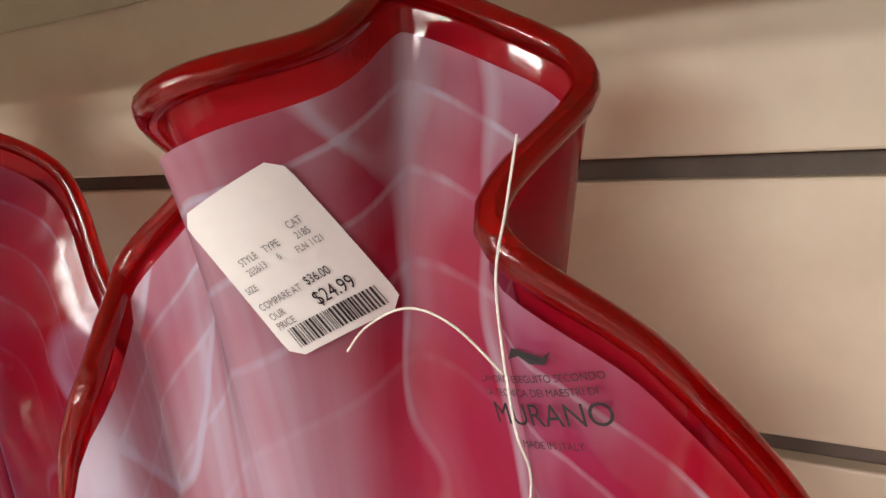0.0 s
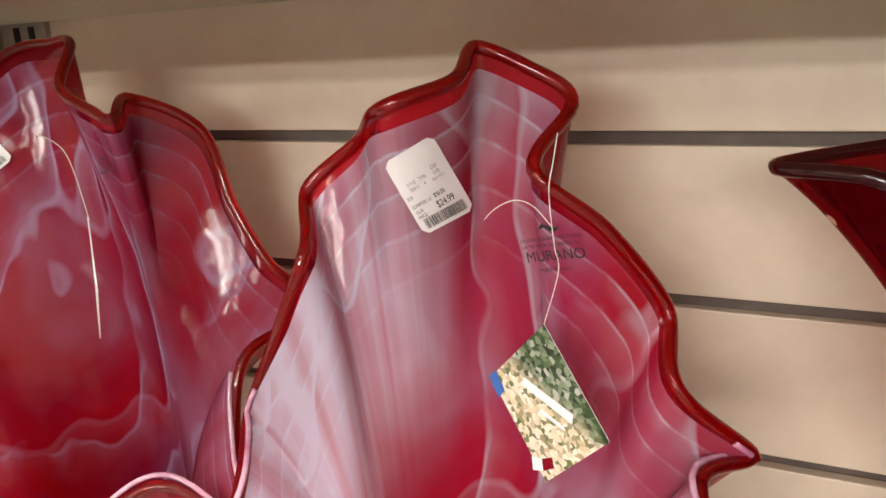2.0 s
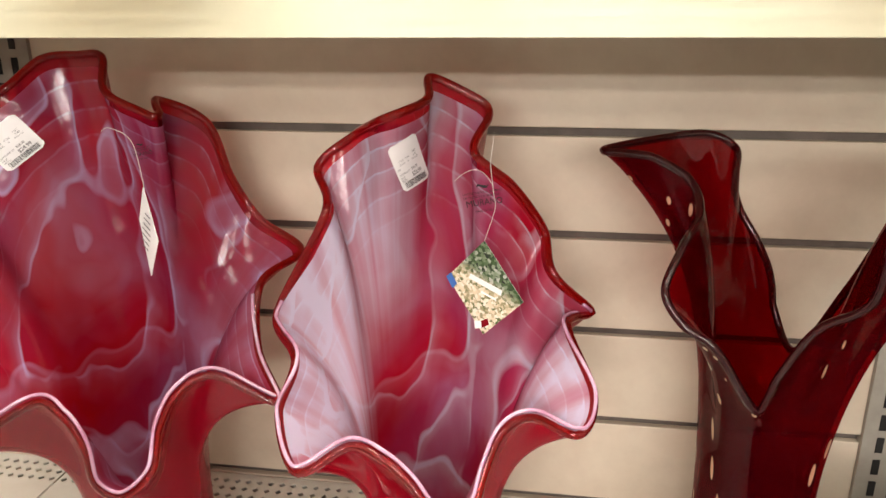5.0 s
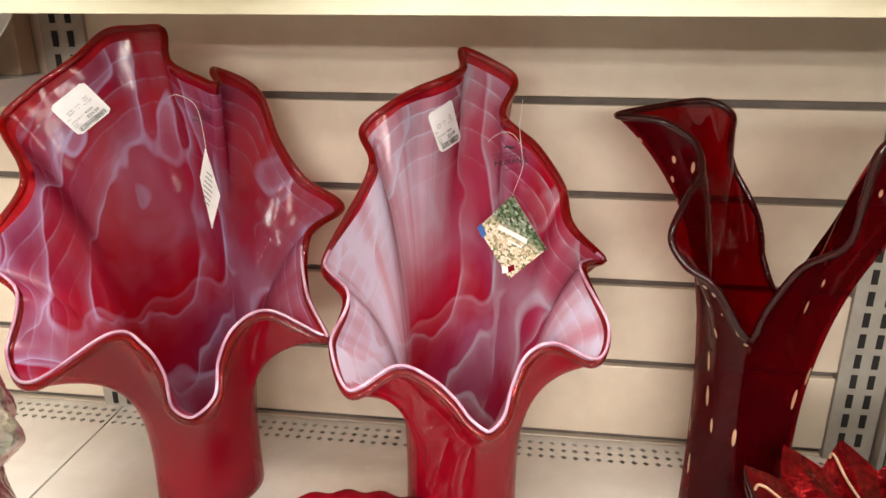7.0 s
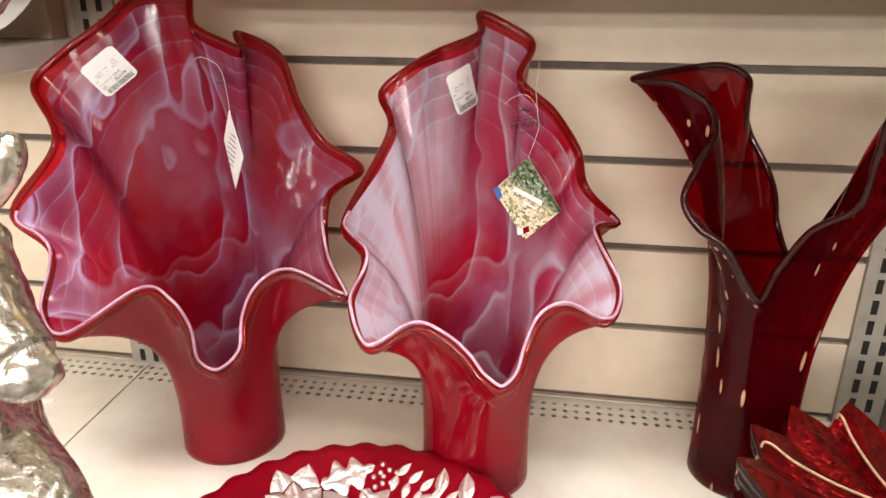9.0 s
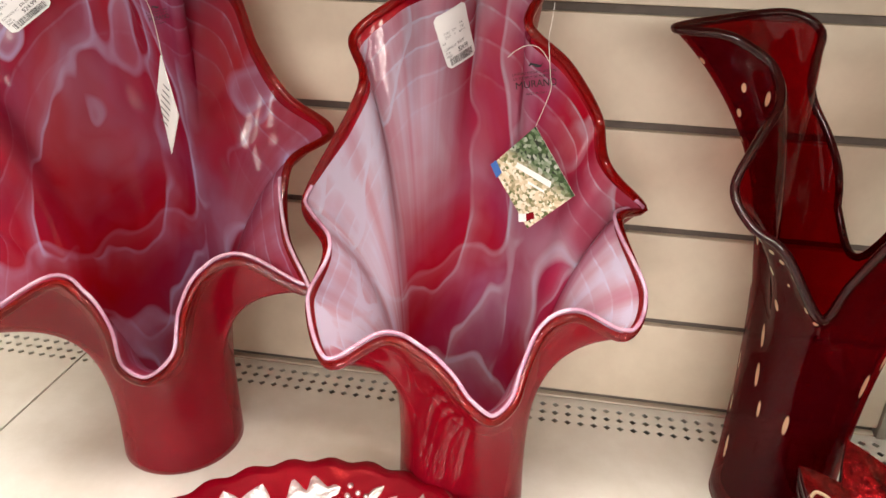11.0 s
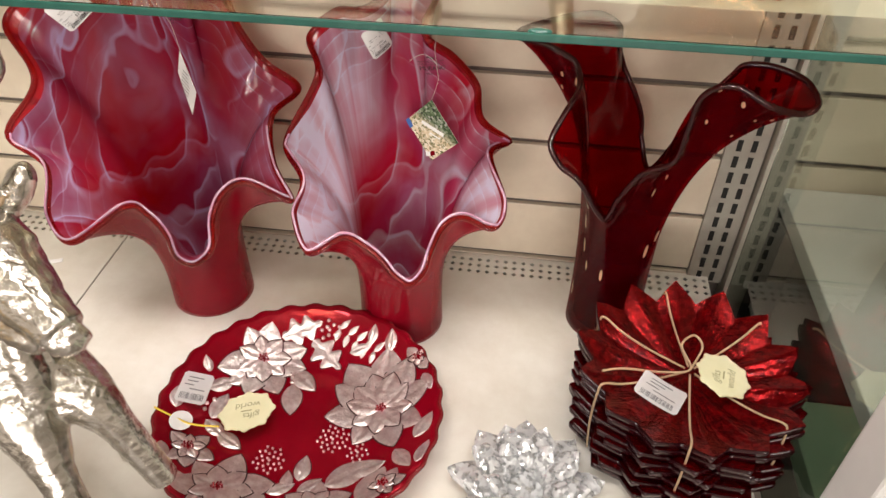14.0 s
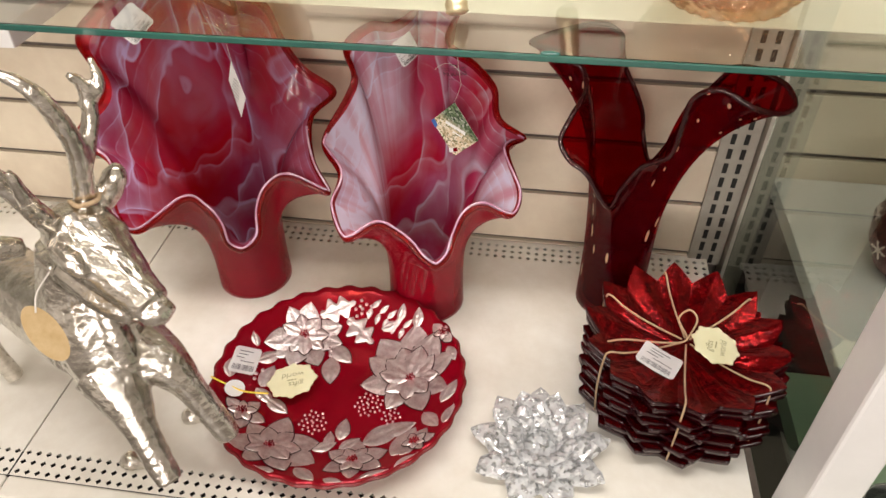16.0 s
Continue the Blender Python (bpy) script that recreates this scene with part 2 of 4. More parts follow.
M_DARK_GLASS = tinted("garnet_glass", (0.66, 0.04, 0.055), 0.10, (0.16, 0.002, 0.006), least=0.03, most=0.3)
M_DARK_OUT = tinted("flecked_garnet_glass", (0.54, 0.03, 0.05), 0.12, (0.20, 0.002, 0.010), (0.62, 0.36, 0.22), least=0.012, most=0.18)
M_DARK_RIM = tinted("garnet_rim_glass", (0.5, 0.05, 0.05), 0.5, (0.035, 0.002, 0.003), least=0.05, most=0.35)
M_PLATE_RED = plain("red_lacquer", (0.25, 0.002, 0.010), (0.38, 0.003, 0.018), 0.08, 0.5, 9, 0.12, 60, 0.15)
M_PLATE_DARK = plain("plate_rim_dark", (0.12, 0.01, 0.012), (0.2, 0.016, 0.018), 0.25)
M_OUTLINE = plain("enamel_outline", (0.025, 0.003, 0.004), (0.05, 0.005, 0.006), 0.3)
M_PETAL = plain("silver_petal", (0.62, 0.48, 0.47), (0.95, 0.90, 0.88), 0.33, 0.82, 70, 0.6, 190, 0.1)
M_SILVER = plain("antique_silver", (0.48, 0.45, 0.39), (0.86, 0.83, 0.77), 0.18, 0.98, 60, 0.5, 190)
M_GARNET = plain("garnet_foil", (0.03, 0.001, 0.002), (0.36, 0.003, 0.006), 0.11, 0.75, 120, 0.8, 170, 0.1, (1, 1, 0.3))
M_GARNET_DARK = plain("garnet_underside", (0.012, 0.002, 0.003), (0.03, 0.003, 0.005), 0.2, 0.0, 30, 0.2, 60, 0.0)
M_CRYSTAL = cut_crystal()
M_GLASS = clear("sheet_glass", (0.93, 0.97, 0.95), 0.0, 1.45)
M_SMOKE = clear("smoked_sheet_glass", (0.40, 0.45, 0.39), 0.0, 1.45)
M_GLASS_EDGE = plain("green_glass_edge", (0.012, 0.075, 0.06), (0.03, 0.13, 0.10), 0.12, 0, 30, 0.05, 60, 0.6)
M_AMBER = tinted("amber_glass", (0.98, 0.84, 0.66), 0.16, (0.75, 0.40, 0.18), least=0.16, most=0.7)
M_GOLD = plain("pale_gold", (0.72, 0.62, 0.36), (0.86, 0.78, 0.52), 0.3, 0.7, 60, 0.6, 160)
M_PURPLE = plain("plum_mercury_glass", (0.14, 0.05, 0.05), (0.26, 0.12, 0.10), 0.2, 0.6, 60)
M_FROST = plain("frost_print", (0.6, 0.5, 0.46), (0.75, 0.66, 0.6), 0.6)
M_GREENISH = plain("pale_green_cloth", (0.40, 0.58, 0.38), (0.50, 0.68, 0.47), 0.7)
M_MERCURY = plain("mercury_glass", (0.35, 0.38, 0.35), (0.6, 0.63, 0.58), 0.16, 0.8, 90)
M_KRAFT = plain("kraft_tag", (0.52, 0.36, 0.17), (0.66, 0.50, 0.28), 0.7, 0, 60)
M_BROWN = plain("kraft_card", (0.40, 0.29, 0.19), (0.48, 0.36, 0.25), 0.8)
M_YELLOW = plain("yellow_cord", (0.70, 0.50, 0.03), (0.8, 0.6, 0.06), 0.6)
M_BLUE = plain("print_blue", (0.03, 0.10, 0.38), (0.06, 0.18, 0.5), 0.3)


def print_scene():
    """A glossy printed card: trees above, pale houses below, as a mottled print."""
    m, n, l, b = material("printed_view")
    v = mapped(n, l)
    cells = node(n, "ShaderNodeTexVoronoi", Scale=420.0)
    l.new(v, cells.inputs["Vector"])
    sep = n.new("ShaderNodeSeparateColor")
    l.new(cells.outputs["Color"], sep.inputs[0])
    houses = ramp(n, ((0.0, (0.10, 0.14, 0.04)), (0.25, (0.35, 0.30, 0.16)), (0.5, (0.72, 0.60, 0.40)), (1.0, (0.85, 0.80, 0.68))))
    trees = ramp(n, ((0.0, (0.012, 0.02, 0.012)), (0.45, (0.05, 0.10, 0.03)), (0.8, (0.22, 0.28, 0.18)), (1.0, (0.5, 0.5, 0.46))))
    l.new(sep.outputs[0], houses.inputs["Fac"])
    l.new(sep.outputs[1], trees.inputs["Fac"])
    tc = n.new("ShaderNodeTexCoord")
    xyz = n.new("ShaderNodeSeparateXYZ")
    l.new(tc.outputs["Object"], xyz.inputs[0])
    low = math_node(n, l, "SUBTRACT", 0.012, math_node(n, l, "ADD", xyz.outputs[2], math_node(n, l, "MULTIPLY", xyz.outputs[0], 0.35)))
    edge = ramp(n, ((0.0, (0, 0, 0)), (1.0, (1, 1, 1))))
    l.new(math_node(n, l, "MULTIPLY", low, 90.0), edge.inputs["Fac"])
    mix = n.new("ShaderNodeMix")
    mix.data_type = "RGBA"
    l.new(edge.outputs["Color"], mix.inputs[0])
    l.new(trees.outputs["Color"], mix.inputs[6])
    l.new(houses.outputs["Color"], mix.inputs[7])
    l.new(mix.outputs[2], b.inputs["Base Color"])
    b.inputs["Roughness"].default_value = 0.3
    return m


M_VIEW = print_scene()


# ---------- mesh tools ----------
def part(name, bm, mat, parent=None, label="", smooth=False):
    me = bpy.data.meshes.new(name)
    bm.to_mesh(me)
    bm.free()
    me.materials.append(mat)
    if smooth:
        me.polygons.foreach_set("use_smooth", [True] * len(me.polygons))
    ob = new(name, me)
    ob.parent = parent
    return tagged(ob, label)


def thing(name, place, label, category, group="", kind=""):
    ob = new(name)
    ob.location = place
    ob.empty_display_size = 0.02
    return tagged(ob, label, category, group, kind)


def box(bm, x0, x1, y0, y1, z0, z1, bevel=0.0):
    r = bmesh.ops.create_cube(bm, size=1.0)
    for v in r["verts"]:
        v.co = Vector(((x0 + x1) / 2 + v.co.x * (x1 - x0), (y0 + y1) / 2 + v.co.y * (y1 - y0), (z0 + z1) / 2 + v.co.z * (z1 - z0)))
    if bevel:
        edges = {e for v in r["verts"] for e in v.link_edges}
        bmesh.ops.bevel(bm, geom=list(edges), offset=bevel, segments=2, affect="EDGES", profile=0.5)
    return bm


def box_part(name, dims, mat, parent=None, bevel=0.0, label=""):
    return part(name, box(bmesh.new(), *dims, bevel), mat, parent, label)


def tube(bm, pts, radius, sides=8, closed=False):
    """A round bar along points; radius is a number or one per point."""
    pts = [Vector(p) for p in pts]
    n = len(pts)
    rings = []
    side = None
    for i, p in enumerate(pts):
        a = pts[(i - 1) % n] if closed or i > 0 else p
        c = pts[(i + 1) % n] if closed or i < n - 1 else p
        t = (c - a).normalized()
        if side is None:
            side = t.orthogonal().normalized()
        side = (side - t * side.dot(t)).normalized()
        other = t.cross(side)
        r = radius[i] if isinstance(radius, (list, tuple)) else radius
        rings.append([bm.verts.new(p + (side * math.cos(k * 2 * math.pi / sides) + other * math.sin(k * 2 * math.pi / sides)) * r) for k in range(sides)])
    shift = 0
    if closed:
        best = 1e9
        for s in range(sides):
            d = (rings[-1][0].co - rings[0][s].co).length
            if d < best:
                best, shift = d, s
    for i in range(n if closed else n - 1):
        j = (i + 1) % n
        off = shift if j == 0 else 0
        for k in range(sides):
            bm.faces.new((rings[i][k], rings[i][(k + 1) % sides], rings[j][(k + 1 + off) % sides], rings[j][(k + off) % sides]))
    if not closed:
        bm.faces.new(rings[0][::-1])
        bm.faces.new(rings[-1])
    return bm


def spline(ctrl, count, closed=True):
    """Catmull-Rom through control points."""
    c = np.array(ctrl, float)
    n = len(c)
    out = []
    for t in np.linspace(0, n if closed else n - 1, count, endpoint=not closed):
        i = int(math.floor(t))
        f = t - i
        pick = (lambda k: c[k % n]) if closed else (lambda k: c[min(max(k, 0), n - 1)])
        a, b2, d, e = pick(i - 1), pick(i), pick(i + 1), pick(i + 2)
        out.append(0.5 * (2 * b2 + (d - a) * f + (2 * a - 5 * b2 + 4 * d - e) * f * f + (3 * b2 - a - 3 * d + e) * f ** 3))
    return np.array(out)


def grid_mesh(bm, rows, wrap=True):
    vs = [[bm.verts.new(p) for p in row] for row in rows]
    w = len(rows[0])
    for i in range(len(rows) - 1):
        for j in range(w if wrap else w - 1):
            bm.faces.new((vs[i][j], vs[i][(j + 1) % w], vs[i + 1][(j + 1) % w], vs[i + 1][j]))
    return vs


def blown_vase(place, base, lobes, wall, label, outer, lining, rim_mat, rim_r, belly=0.32, inner_rim=None):
    """A blown vase whose mouth is pulled into folds; lobes give the lip as (across, away, height) from the foot's middle."""
    nu, ns = 240, 44
    lip = spline(lobes, nu)
    ang = np.unwrap(np.arctan2(lip[:, 1], lip[:, 0]))
    lin = ang[0] - 2 * math.pi * np.arange(nu) / nu
    gap = ang - lin
    win = np.exp(-0.5 * (np.arange(-60, 61) / 24.0) ** 2)
    gap = np.convolve(np.concatenate((gap[-60:], gap, gap[:60])), win / win.sum(), "valid")
    phi = lin + gap
    kern = np.exp(-0.5 * (np.arange(-40, 41) / 11.0) ** 2)
    calm = np.stack([np.convolve(np.concatenate((c[-40:], c, c[:40])), kern / kern.sum(), "valid") for c in lip.T], 1)
    rows = []
    foot = np.stack((np.cos(phi) * base, np.sin(phi) * base), 1)
    for s in np.linspace(0, 1, ns):
        hold = min(max((s - 0.3) / 0.6, 0.0), 1.0)
        hold = hold * hold * (3 - 2 * hold)
        p0, p3 = foot, lip[:, :2] * hold + calm[:, :2] * (1 - hold)
        p1 = foot * 0.90
        p2 = foot * 0.95 * (1 - belly) + calm[:, :2] * belly
        q = 1 - s
        xy = q ** 3 * p0 + 3 * q * q * s * p1 + 3 * q * s * s * p2 + s ** 3 * p3
        zz = calm[:, 2] * (3 * q * q * s * 0.46 + 3 * q * s * s * 0.70) + lip[:, 2] * (3 * q * s * s * 0.14 + s ** 3)
        rows.append(np.concatenate((xy, zz[:, None]), 1))
    rows = np.array(rows)
    du = np.roll(rows, -1, 1) - np.roll(rows, 1, 1)
    dv = np.gradient(rows, axis=0)
    nor = np.cross(du, dv)
    nor /= np.maximum(np.linalg.norm(nor, axis=2, keepdims=True), 1e-9)
    flip = np.sign((nor[3, :, :2] * foot).sum(1).mean())
    nor *= flip
    inner = rows - nor * wall
    inner[:4, :, :2] *= 0.9
    inner[:, :, 2] = np.maximum(inner[:, :, 2], 0.012)
    root = thing("vase", place, label, "vase", "blown glass vases")

    def skin(name, grid, mat, cap, tags=""):
        bm = bmesh.new()
        vs = grid_mesh(bm, [[tuple(p) for p in r] for r in grid])
        bm.faces.new(vs[0])
        bmesh.ops.recalc_face_normals(bm, faces=bm.faces)
        ob = part(name, bm, mat, root, tags, True)
        for attr, vals in (("rise", np.repeat(np.linspace(0, 1, ns), nu)), ("turn_east", np.tile(np.cos(2 * np.pi * np.arange(nu) / nu), ns)), ("turn_north", np.tile(np.sin(2 * np.pi * np.arange(nu) / nu), ns))):
            ob.data.attributes.new(attr, "FLOAT", "POINT").data.foreach_set("value", vals.astype(np.float32))
        return ob

    if lining is M_DARK_GLASS:
        skin("outer_wall", rows, outer, True)
        skin("inner_wall", inner, lining, True)
    else:
        skin("outer_wall", rows, outer, True)
        cut = 1 - 0.05 * np.clip((lip[:, 2] - 0.24) / 0.10, 0, 1)
        pos = np.linspace(0, 1, ns)[:, None] * cut[None, :] * (ns - 1)
        lo = np.minimum(np.floor(pos).astype(int), ns - 2)
        fr = (pos - lo)[:, :, None]
        col = np.arange(nu)[None, :]
        inner = inner[lo, col] * (1 - fr) + inner[lo + 1, col] * fr
        skin("lining", inner, lining, True, "milky swirled inner layer")
    down = rows[-3] - rows[-1]
    down /= np.linalg.norm(down, axis=1, keepdims=True)
    mid = rows[-1] - nor[-1] * wall * 0.4 + down * rim_r * 0.8
    part("rim", tube(bmesh.new(), [tuple(p) for p in mid], rim_r, 10, True), rim_mat, root, "thick glossy lip", True)
    if inner_rim:
        low = np.where(lip[:, 2] < 0.29)[0]
        ring = inner[-1] - nor[-1] * (rim_r * 0.35)
        ring[:, 2] += rim_r * 0.55
        part("lip_line", tube(bmesh.new(), [tuple(ring[k]) for k in low], 0.0016, 8), inner_rim, root, "pale milky line along the lip", True)
    return root, rows, inner, nor


def text_mesh(body, size, m, mat, parent, name="print"):
    cu = bpy.data.curves.new(name, "FONT")
    cu.body, cu.size, cu.align_x = body, size, "LEFT"
    tmp = bpy.data.objects.new(name, cu)
    me = bpy.data.meshes.new_from_object(tmp)
    bpy.data.objects.remove(tmp)
    me.materials.append(mat)
    me.transform(m)
    ob = new(name, me)
    ob.parent = parent
    return ob


def frame_of(origin, right, up):
    """A pose whose x runs along right and whose y runs along up."""
    x = Vector(right).normalized()
    z = x.cross(Vector(up)).normalized()
    y = z.cross(x)
    m = Matrix((x, y, z)).transposed().to_4x4()
    m.translation = Vector(origin)
    return m


# ---------- the shelf bay ----------
BACK, SEAM, END = 0.32, -0.51, 0.40
PITCH, FIRST = 0.1016, 0.1067
# the backing shows between slats, groove shadow put into its colour
wall_back = tagged(box_part("wall_back", (-1.5, 1.5, BACK + 0.009, BACK + 0.05, -0.9, 1.8), M_GROOVE), "beige slatwall back panel with horizontal grooves, their shade in the backing colour", "wall", kind="structure")
for bx0, bx1 in ((-1.5, SEAM - 0.012), (SEAM + 0.012, END - 0.03), (END + 0.06, 1.5)):
    for k in range(-2, 9):
        z0 = FIRST + PITCH * (k - 1) + 0.0042
        box_part("slat", (bx0, bx1, BACK, BACK + 0.0088, z0, z0 + PITCH - 0.0084), M_SLAT, wall_back, 0.0012)


def perforated(bm, x0, x1, y0, z, rows, pitch, hole):
    """A strip of sheet with rows of small diamond holes."""
    n = int(round((x1 - x0) / pitch))
    px = (x1 - x0) / n
    for r in range(rows):
        for i in range(n):
            cx, cy = x0 + (i + 0.5) * px, y0 + (r + 0.5) * pitch
            sq = [bm.verts.new((cx + sx * px / 2, cy + sy * pitch / 2, z)) for sx, sy in ((-1, -1), (1, -1), (1, 1), (-1, 1))]
            di = [bm.verts.new((cx + sx * hole, cy + sy * hole, z)) for sx, sy in ((0, -1), (1, 0), (0, 1), (-1, 0))]
            lo = [bm.verts.new((v.co.x, v.co.y, z - 0.0012)) for v in di]
            for k in range(4):
                j = (k + 1) % 4
                bm.faces.new((sq[k], sq[j], di[k]))
                bm.faces.new((sq[j], di[j], di[k]))
                bm.faces.new((di[k], di[j], lo[j], lo[k]))


def deck(x0, x1):
    back_y, front_y = 0.2705, -0.2155
    root = thing("shelf_deck", (0, 0, 0), "off-white enamelled metal shelf deck with perforated strips", "shelf", "shelf decks", "structure")
    box_part("panel", (x0, x1, front_y + 0.0405, back_y, -0.012, 0.0), M_DECK, root)
    for y0 in (back_y, front_y):
        bm = bmesh.new()
        perforated(bm, x0, x1, y0, 0.0, 3, 0.0135, 0.0041)
        part("perforated_strip", bm, M_DECK, root)
    box_part("back_flange", (x0, x1, back_y + 0.0405, BACK - 0.002, -0.012, 0.0), M_DECK, root)
    box_part("front_lip", (x0, x1, front_y - 0.03, front_y, -0.04, 0.0), M_DECK, root, 0.003)
    return root


deck(SEAM + 0.0012, END)
deck(-1.45, SEAM - 0.0012)
# solid block coloured near black for the shade below the deck
tagged(box_part("under_shelf_shade", (-1.45, END, -0.24, BACK, -0.3, -0.05), M_SHADE), "near-black block standing in for the shade under the shelf", "shelf base", kind="structure")


def upright(x, z0, z1):
    """A slotted steel upright, two columns of slots."""
    root = thing("upright", (x, BACK - 0.001, 0), "grey steel shelf upright with two columns of slots", "shelf upright", "slotted uprights", "structure")
    bm = bmesh.new()
    box(bm, -0.026, 0.026, -0.004, 0.012, z0, z1)
    part("channel", bm, M_STEEL, root)
    n = int((z1 - z0) / 0.0254)
    # thin near-black blocks give the slots their inner shade
    bm = bmesh.new()
    for i in range(n):
        zc = z0 + (i + 0.5) * 0.0254
        for sx in (-0.0095, 0.0095):
            box(bm, sx - 0.0034, sx + 0.0034, -0.0052, -0.0042, zc - 0.0085, zc + 0.0085)
    part("slots", bm, M_SHADE, root, "punched slots, their inner shade drawn as near-black blocks")
    return root


upright(END - 0.004, -0.01, 1.0)
upright(SEAM, 0.0, 1.0)
box_part("upright_cover", (END + 0.024, END + 0.06, BACK - 0.02, BACK + 0.01, -0.3, 1.0), M_STEEL, None)
tagged(bpy.data.objects["upright_cover"], "pale grey metal cover strip beside the upright", "trim", kind="structure")

# the shelf over the vases: a cream metal shelf at the back and a sheet of glass over it
cream = thing("upper_shelf", (0, 0, 0), "cream enamelled metal shelf fixed to the back wall", "shelf", "", "structure")
box_part("tray", (-1.4, END + 0.02, 0.06, BACK - 0.002, 0.507, 0.536), M_CREAM, cream, 0.002)
box_part("lip", (-1.4, END + 0.02, 0.06 - 0.0015, 0.06 + 0.0, 0.503, 0.535), M_CREAM, cream, 0.0005)
glass = thing("glass_shelf", (0, 0, 0), "clear glass shelf with a green polished front edge", "glass shelf", "", "structure")
box_part("pane", (-1.4, END + 0.05, -0.1095, BACK - 0.004, 0.5430, 0.5485), M_GLASS, glass).visible_shadow = False
box_part("edge", (-1.4, END + 0.05, -0.1125, -0.1097, 0.5430, 0.5485), M_GLASS_EDGE, glass, 0.001, "green glass edge")
clip = bmesh.new()
bmesh.ops.create_uvsphere(clip, u_segments=16, v_segments=8, radius=1.0, matrix=Matrix.Translation((0.108, -0.108, 0.5485)) @ Matrix.Diagonal((0.008, 0.0035, 0.002, 1)))
part("chip", clip, M_GLASS_EDGE, glass, "chipped spot on the edge", True)

# divider of glass and the white post at the end of the bay
div = thing("glass_divider", (0, 0, 0), "upright glass divider panel at the end of the bay", "glass panel", "", "structure")
box_part("pane", (0.428, 0.433, -0.118, BACK - 0.024, -0.05, 0.53), M_SMOKE, div).visible_shadow = False
post = thing("corner_post", (0, 0, 0), "white enamelled metal corner post", "post", "", "structure")
box_part("shaft", (0.418, 0.470, -0.178, -0.12, -0.9, 1.5), M_WHITE, post, 0.004)

# the neighbouring bays
nb = thing("side_shelf", (0, 0, 0), "white enamelled shelf in the next bay", "shelf", "side shelves", "structure")
box_part("tray", (0.462, 1.4, -0.1, BACK - 0.002, 0.145, 0.17), M_WHITE, nb, 0.002)
nb2 = thing("side_shelf", (0, 0, 0), "pale green covered lower shelf in the next bay", "shelf", "side shelves", "structure")
box_part("tray", (0.53, 1.4, -0.36, 0.195, -0.16, -0.12), M_GREENISH, nb2, 0.002)
# solid block again, the shade below the side shelf as colour
tagged(box_part("side_shelf_shade", (0.462, 1.4, 0.2, BACK - 0.004, -0.3, 0.14), M_SHADE), "near-black block standing in for the shade under the side shelf", "shelf base", kind="structure")
nb3 = thing("side_shelf", (0, 0, 0), "white enamelled shelf in the other bay", "shelf", "side shelves", "structure")
box_part("tray", (-1.4, SEAM - 0.03, 0.12, BACK - 0.002, 0.405, 0.432), M_WHITE, nb3, 0.002)

# the shop round the camera
tagged(box_part("floor", (-4, 4, -10, 1, -0.95, -0.9), M_CARPET), "dark shop floor", "floor", kind="structure")
tagged(box_part("ceiling", (-4, 4, -10, 1, 1.85, 1.9), M_STORE), "plain shop ceiling", "ceiling", kind="structure")
tagged(box_part("wall_front", (-4, 4, -10.05, -10, -0.9, 1.85), M_STORE), "plain shop wall", "wall", kind="structure")
tagged(box_part("wall_left", (-4.05, -4, -10, 1, -0.9, 1.85), M_STORE), "plain shop wall", "wall", kind="structure")
tagged(box_part("wall_right", (4, 4.05, -10, 1, -0.9, 1.85), M_STORE), "plain shop wall", "wall", kind="structure")

# ---------- vases ----------
LIP_ONE = [(-0.040, 0.058, 0.488), (-0.010, 0.050, 0.487), (0.005, 0.024, 0.460), (0.038, 0.018, 0.445), (0.053, 0.016, 0.441), (0.038, 0.044, 0.451), (0.068, 0.075, 0.428), (0.086, 0.078, 0.377), (0.112, 0.078, 0.337), (0.157, 0.064, 0.311), (0.134, 0.020, 0.294), (0.135, 0.000, 0.240), (0.160, -0.025, 0.200), (0.106, -0.03, 0.226), (0.081, -0.047, 0.218), (0.072, -0.067, 0.195), (0.076, -0.092, 0.169), (0.055, -0.106, 0.151), (0.034, -0.11, 0.164), (0.031, -0.112, 0.2), (0.014, -0.108, 0.223), (-0.014, -0.104, 0.229), (-0.074, -0.135, 0.193), (-0.122, -0.100, 0.200), (-0.132, -0.060, 0.245), (-0.174, -0.050, 0.283), (-0.116, -0.046, 0.355), (-0.152, -0.014, 0.401), (-0.132, 0.006, 0.430), (-0.094, 0.028, 0.460), (-0.072, 0.052, 0.484)]
LIP_TWO = [(-0.010, 0.050, 0.472), (0.018, 0.056, 0.461), (0.042, 0.053, 0.444), (0.033, 0.016, 0.418), (0.063, 0.030, 0.388), (0.090, 0.046, 0.346), (0.100, 0.020, 0.317), (0.133, 0.042, 0.277), (0.113, 0.007, 0.278), (0.135, -0.028, 0.235), (0.124, -0.045, 0.207), (0.088, -0.046, 0.221), (0.066, -0.057, 0.214), (0.055, -0.08, 0.195), (0.049, -0.103, 0.179), (0.034, -0.116, 0.17), (0.015, -0.115, 0.181), (-0.0, -0.109, 0.197), (-0.02, -0.103, 0.21), (-0.047, -0.097, 0.215), (-0.086, -0.108, 0.195), (-0.112, -0.072, 0.222), (-0.101, -0.058, 0.263), (-0.136, 0.000, 0.275), (-0.086, -0.006, 0.368), (-0.100, 0.024, 0.400), (-0.066, 0.030, 0.428), (-0.028, -0.012, 0.448), (-0.006, 0.014, 0.458)]
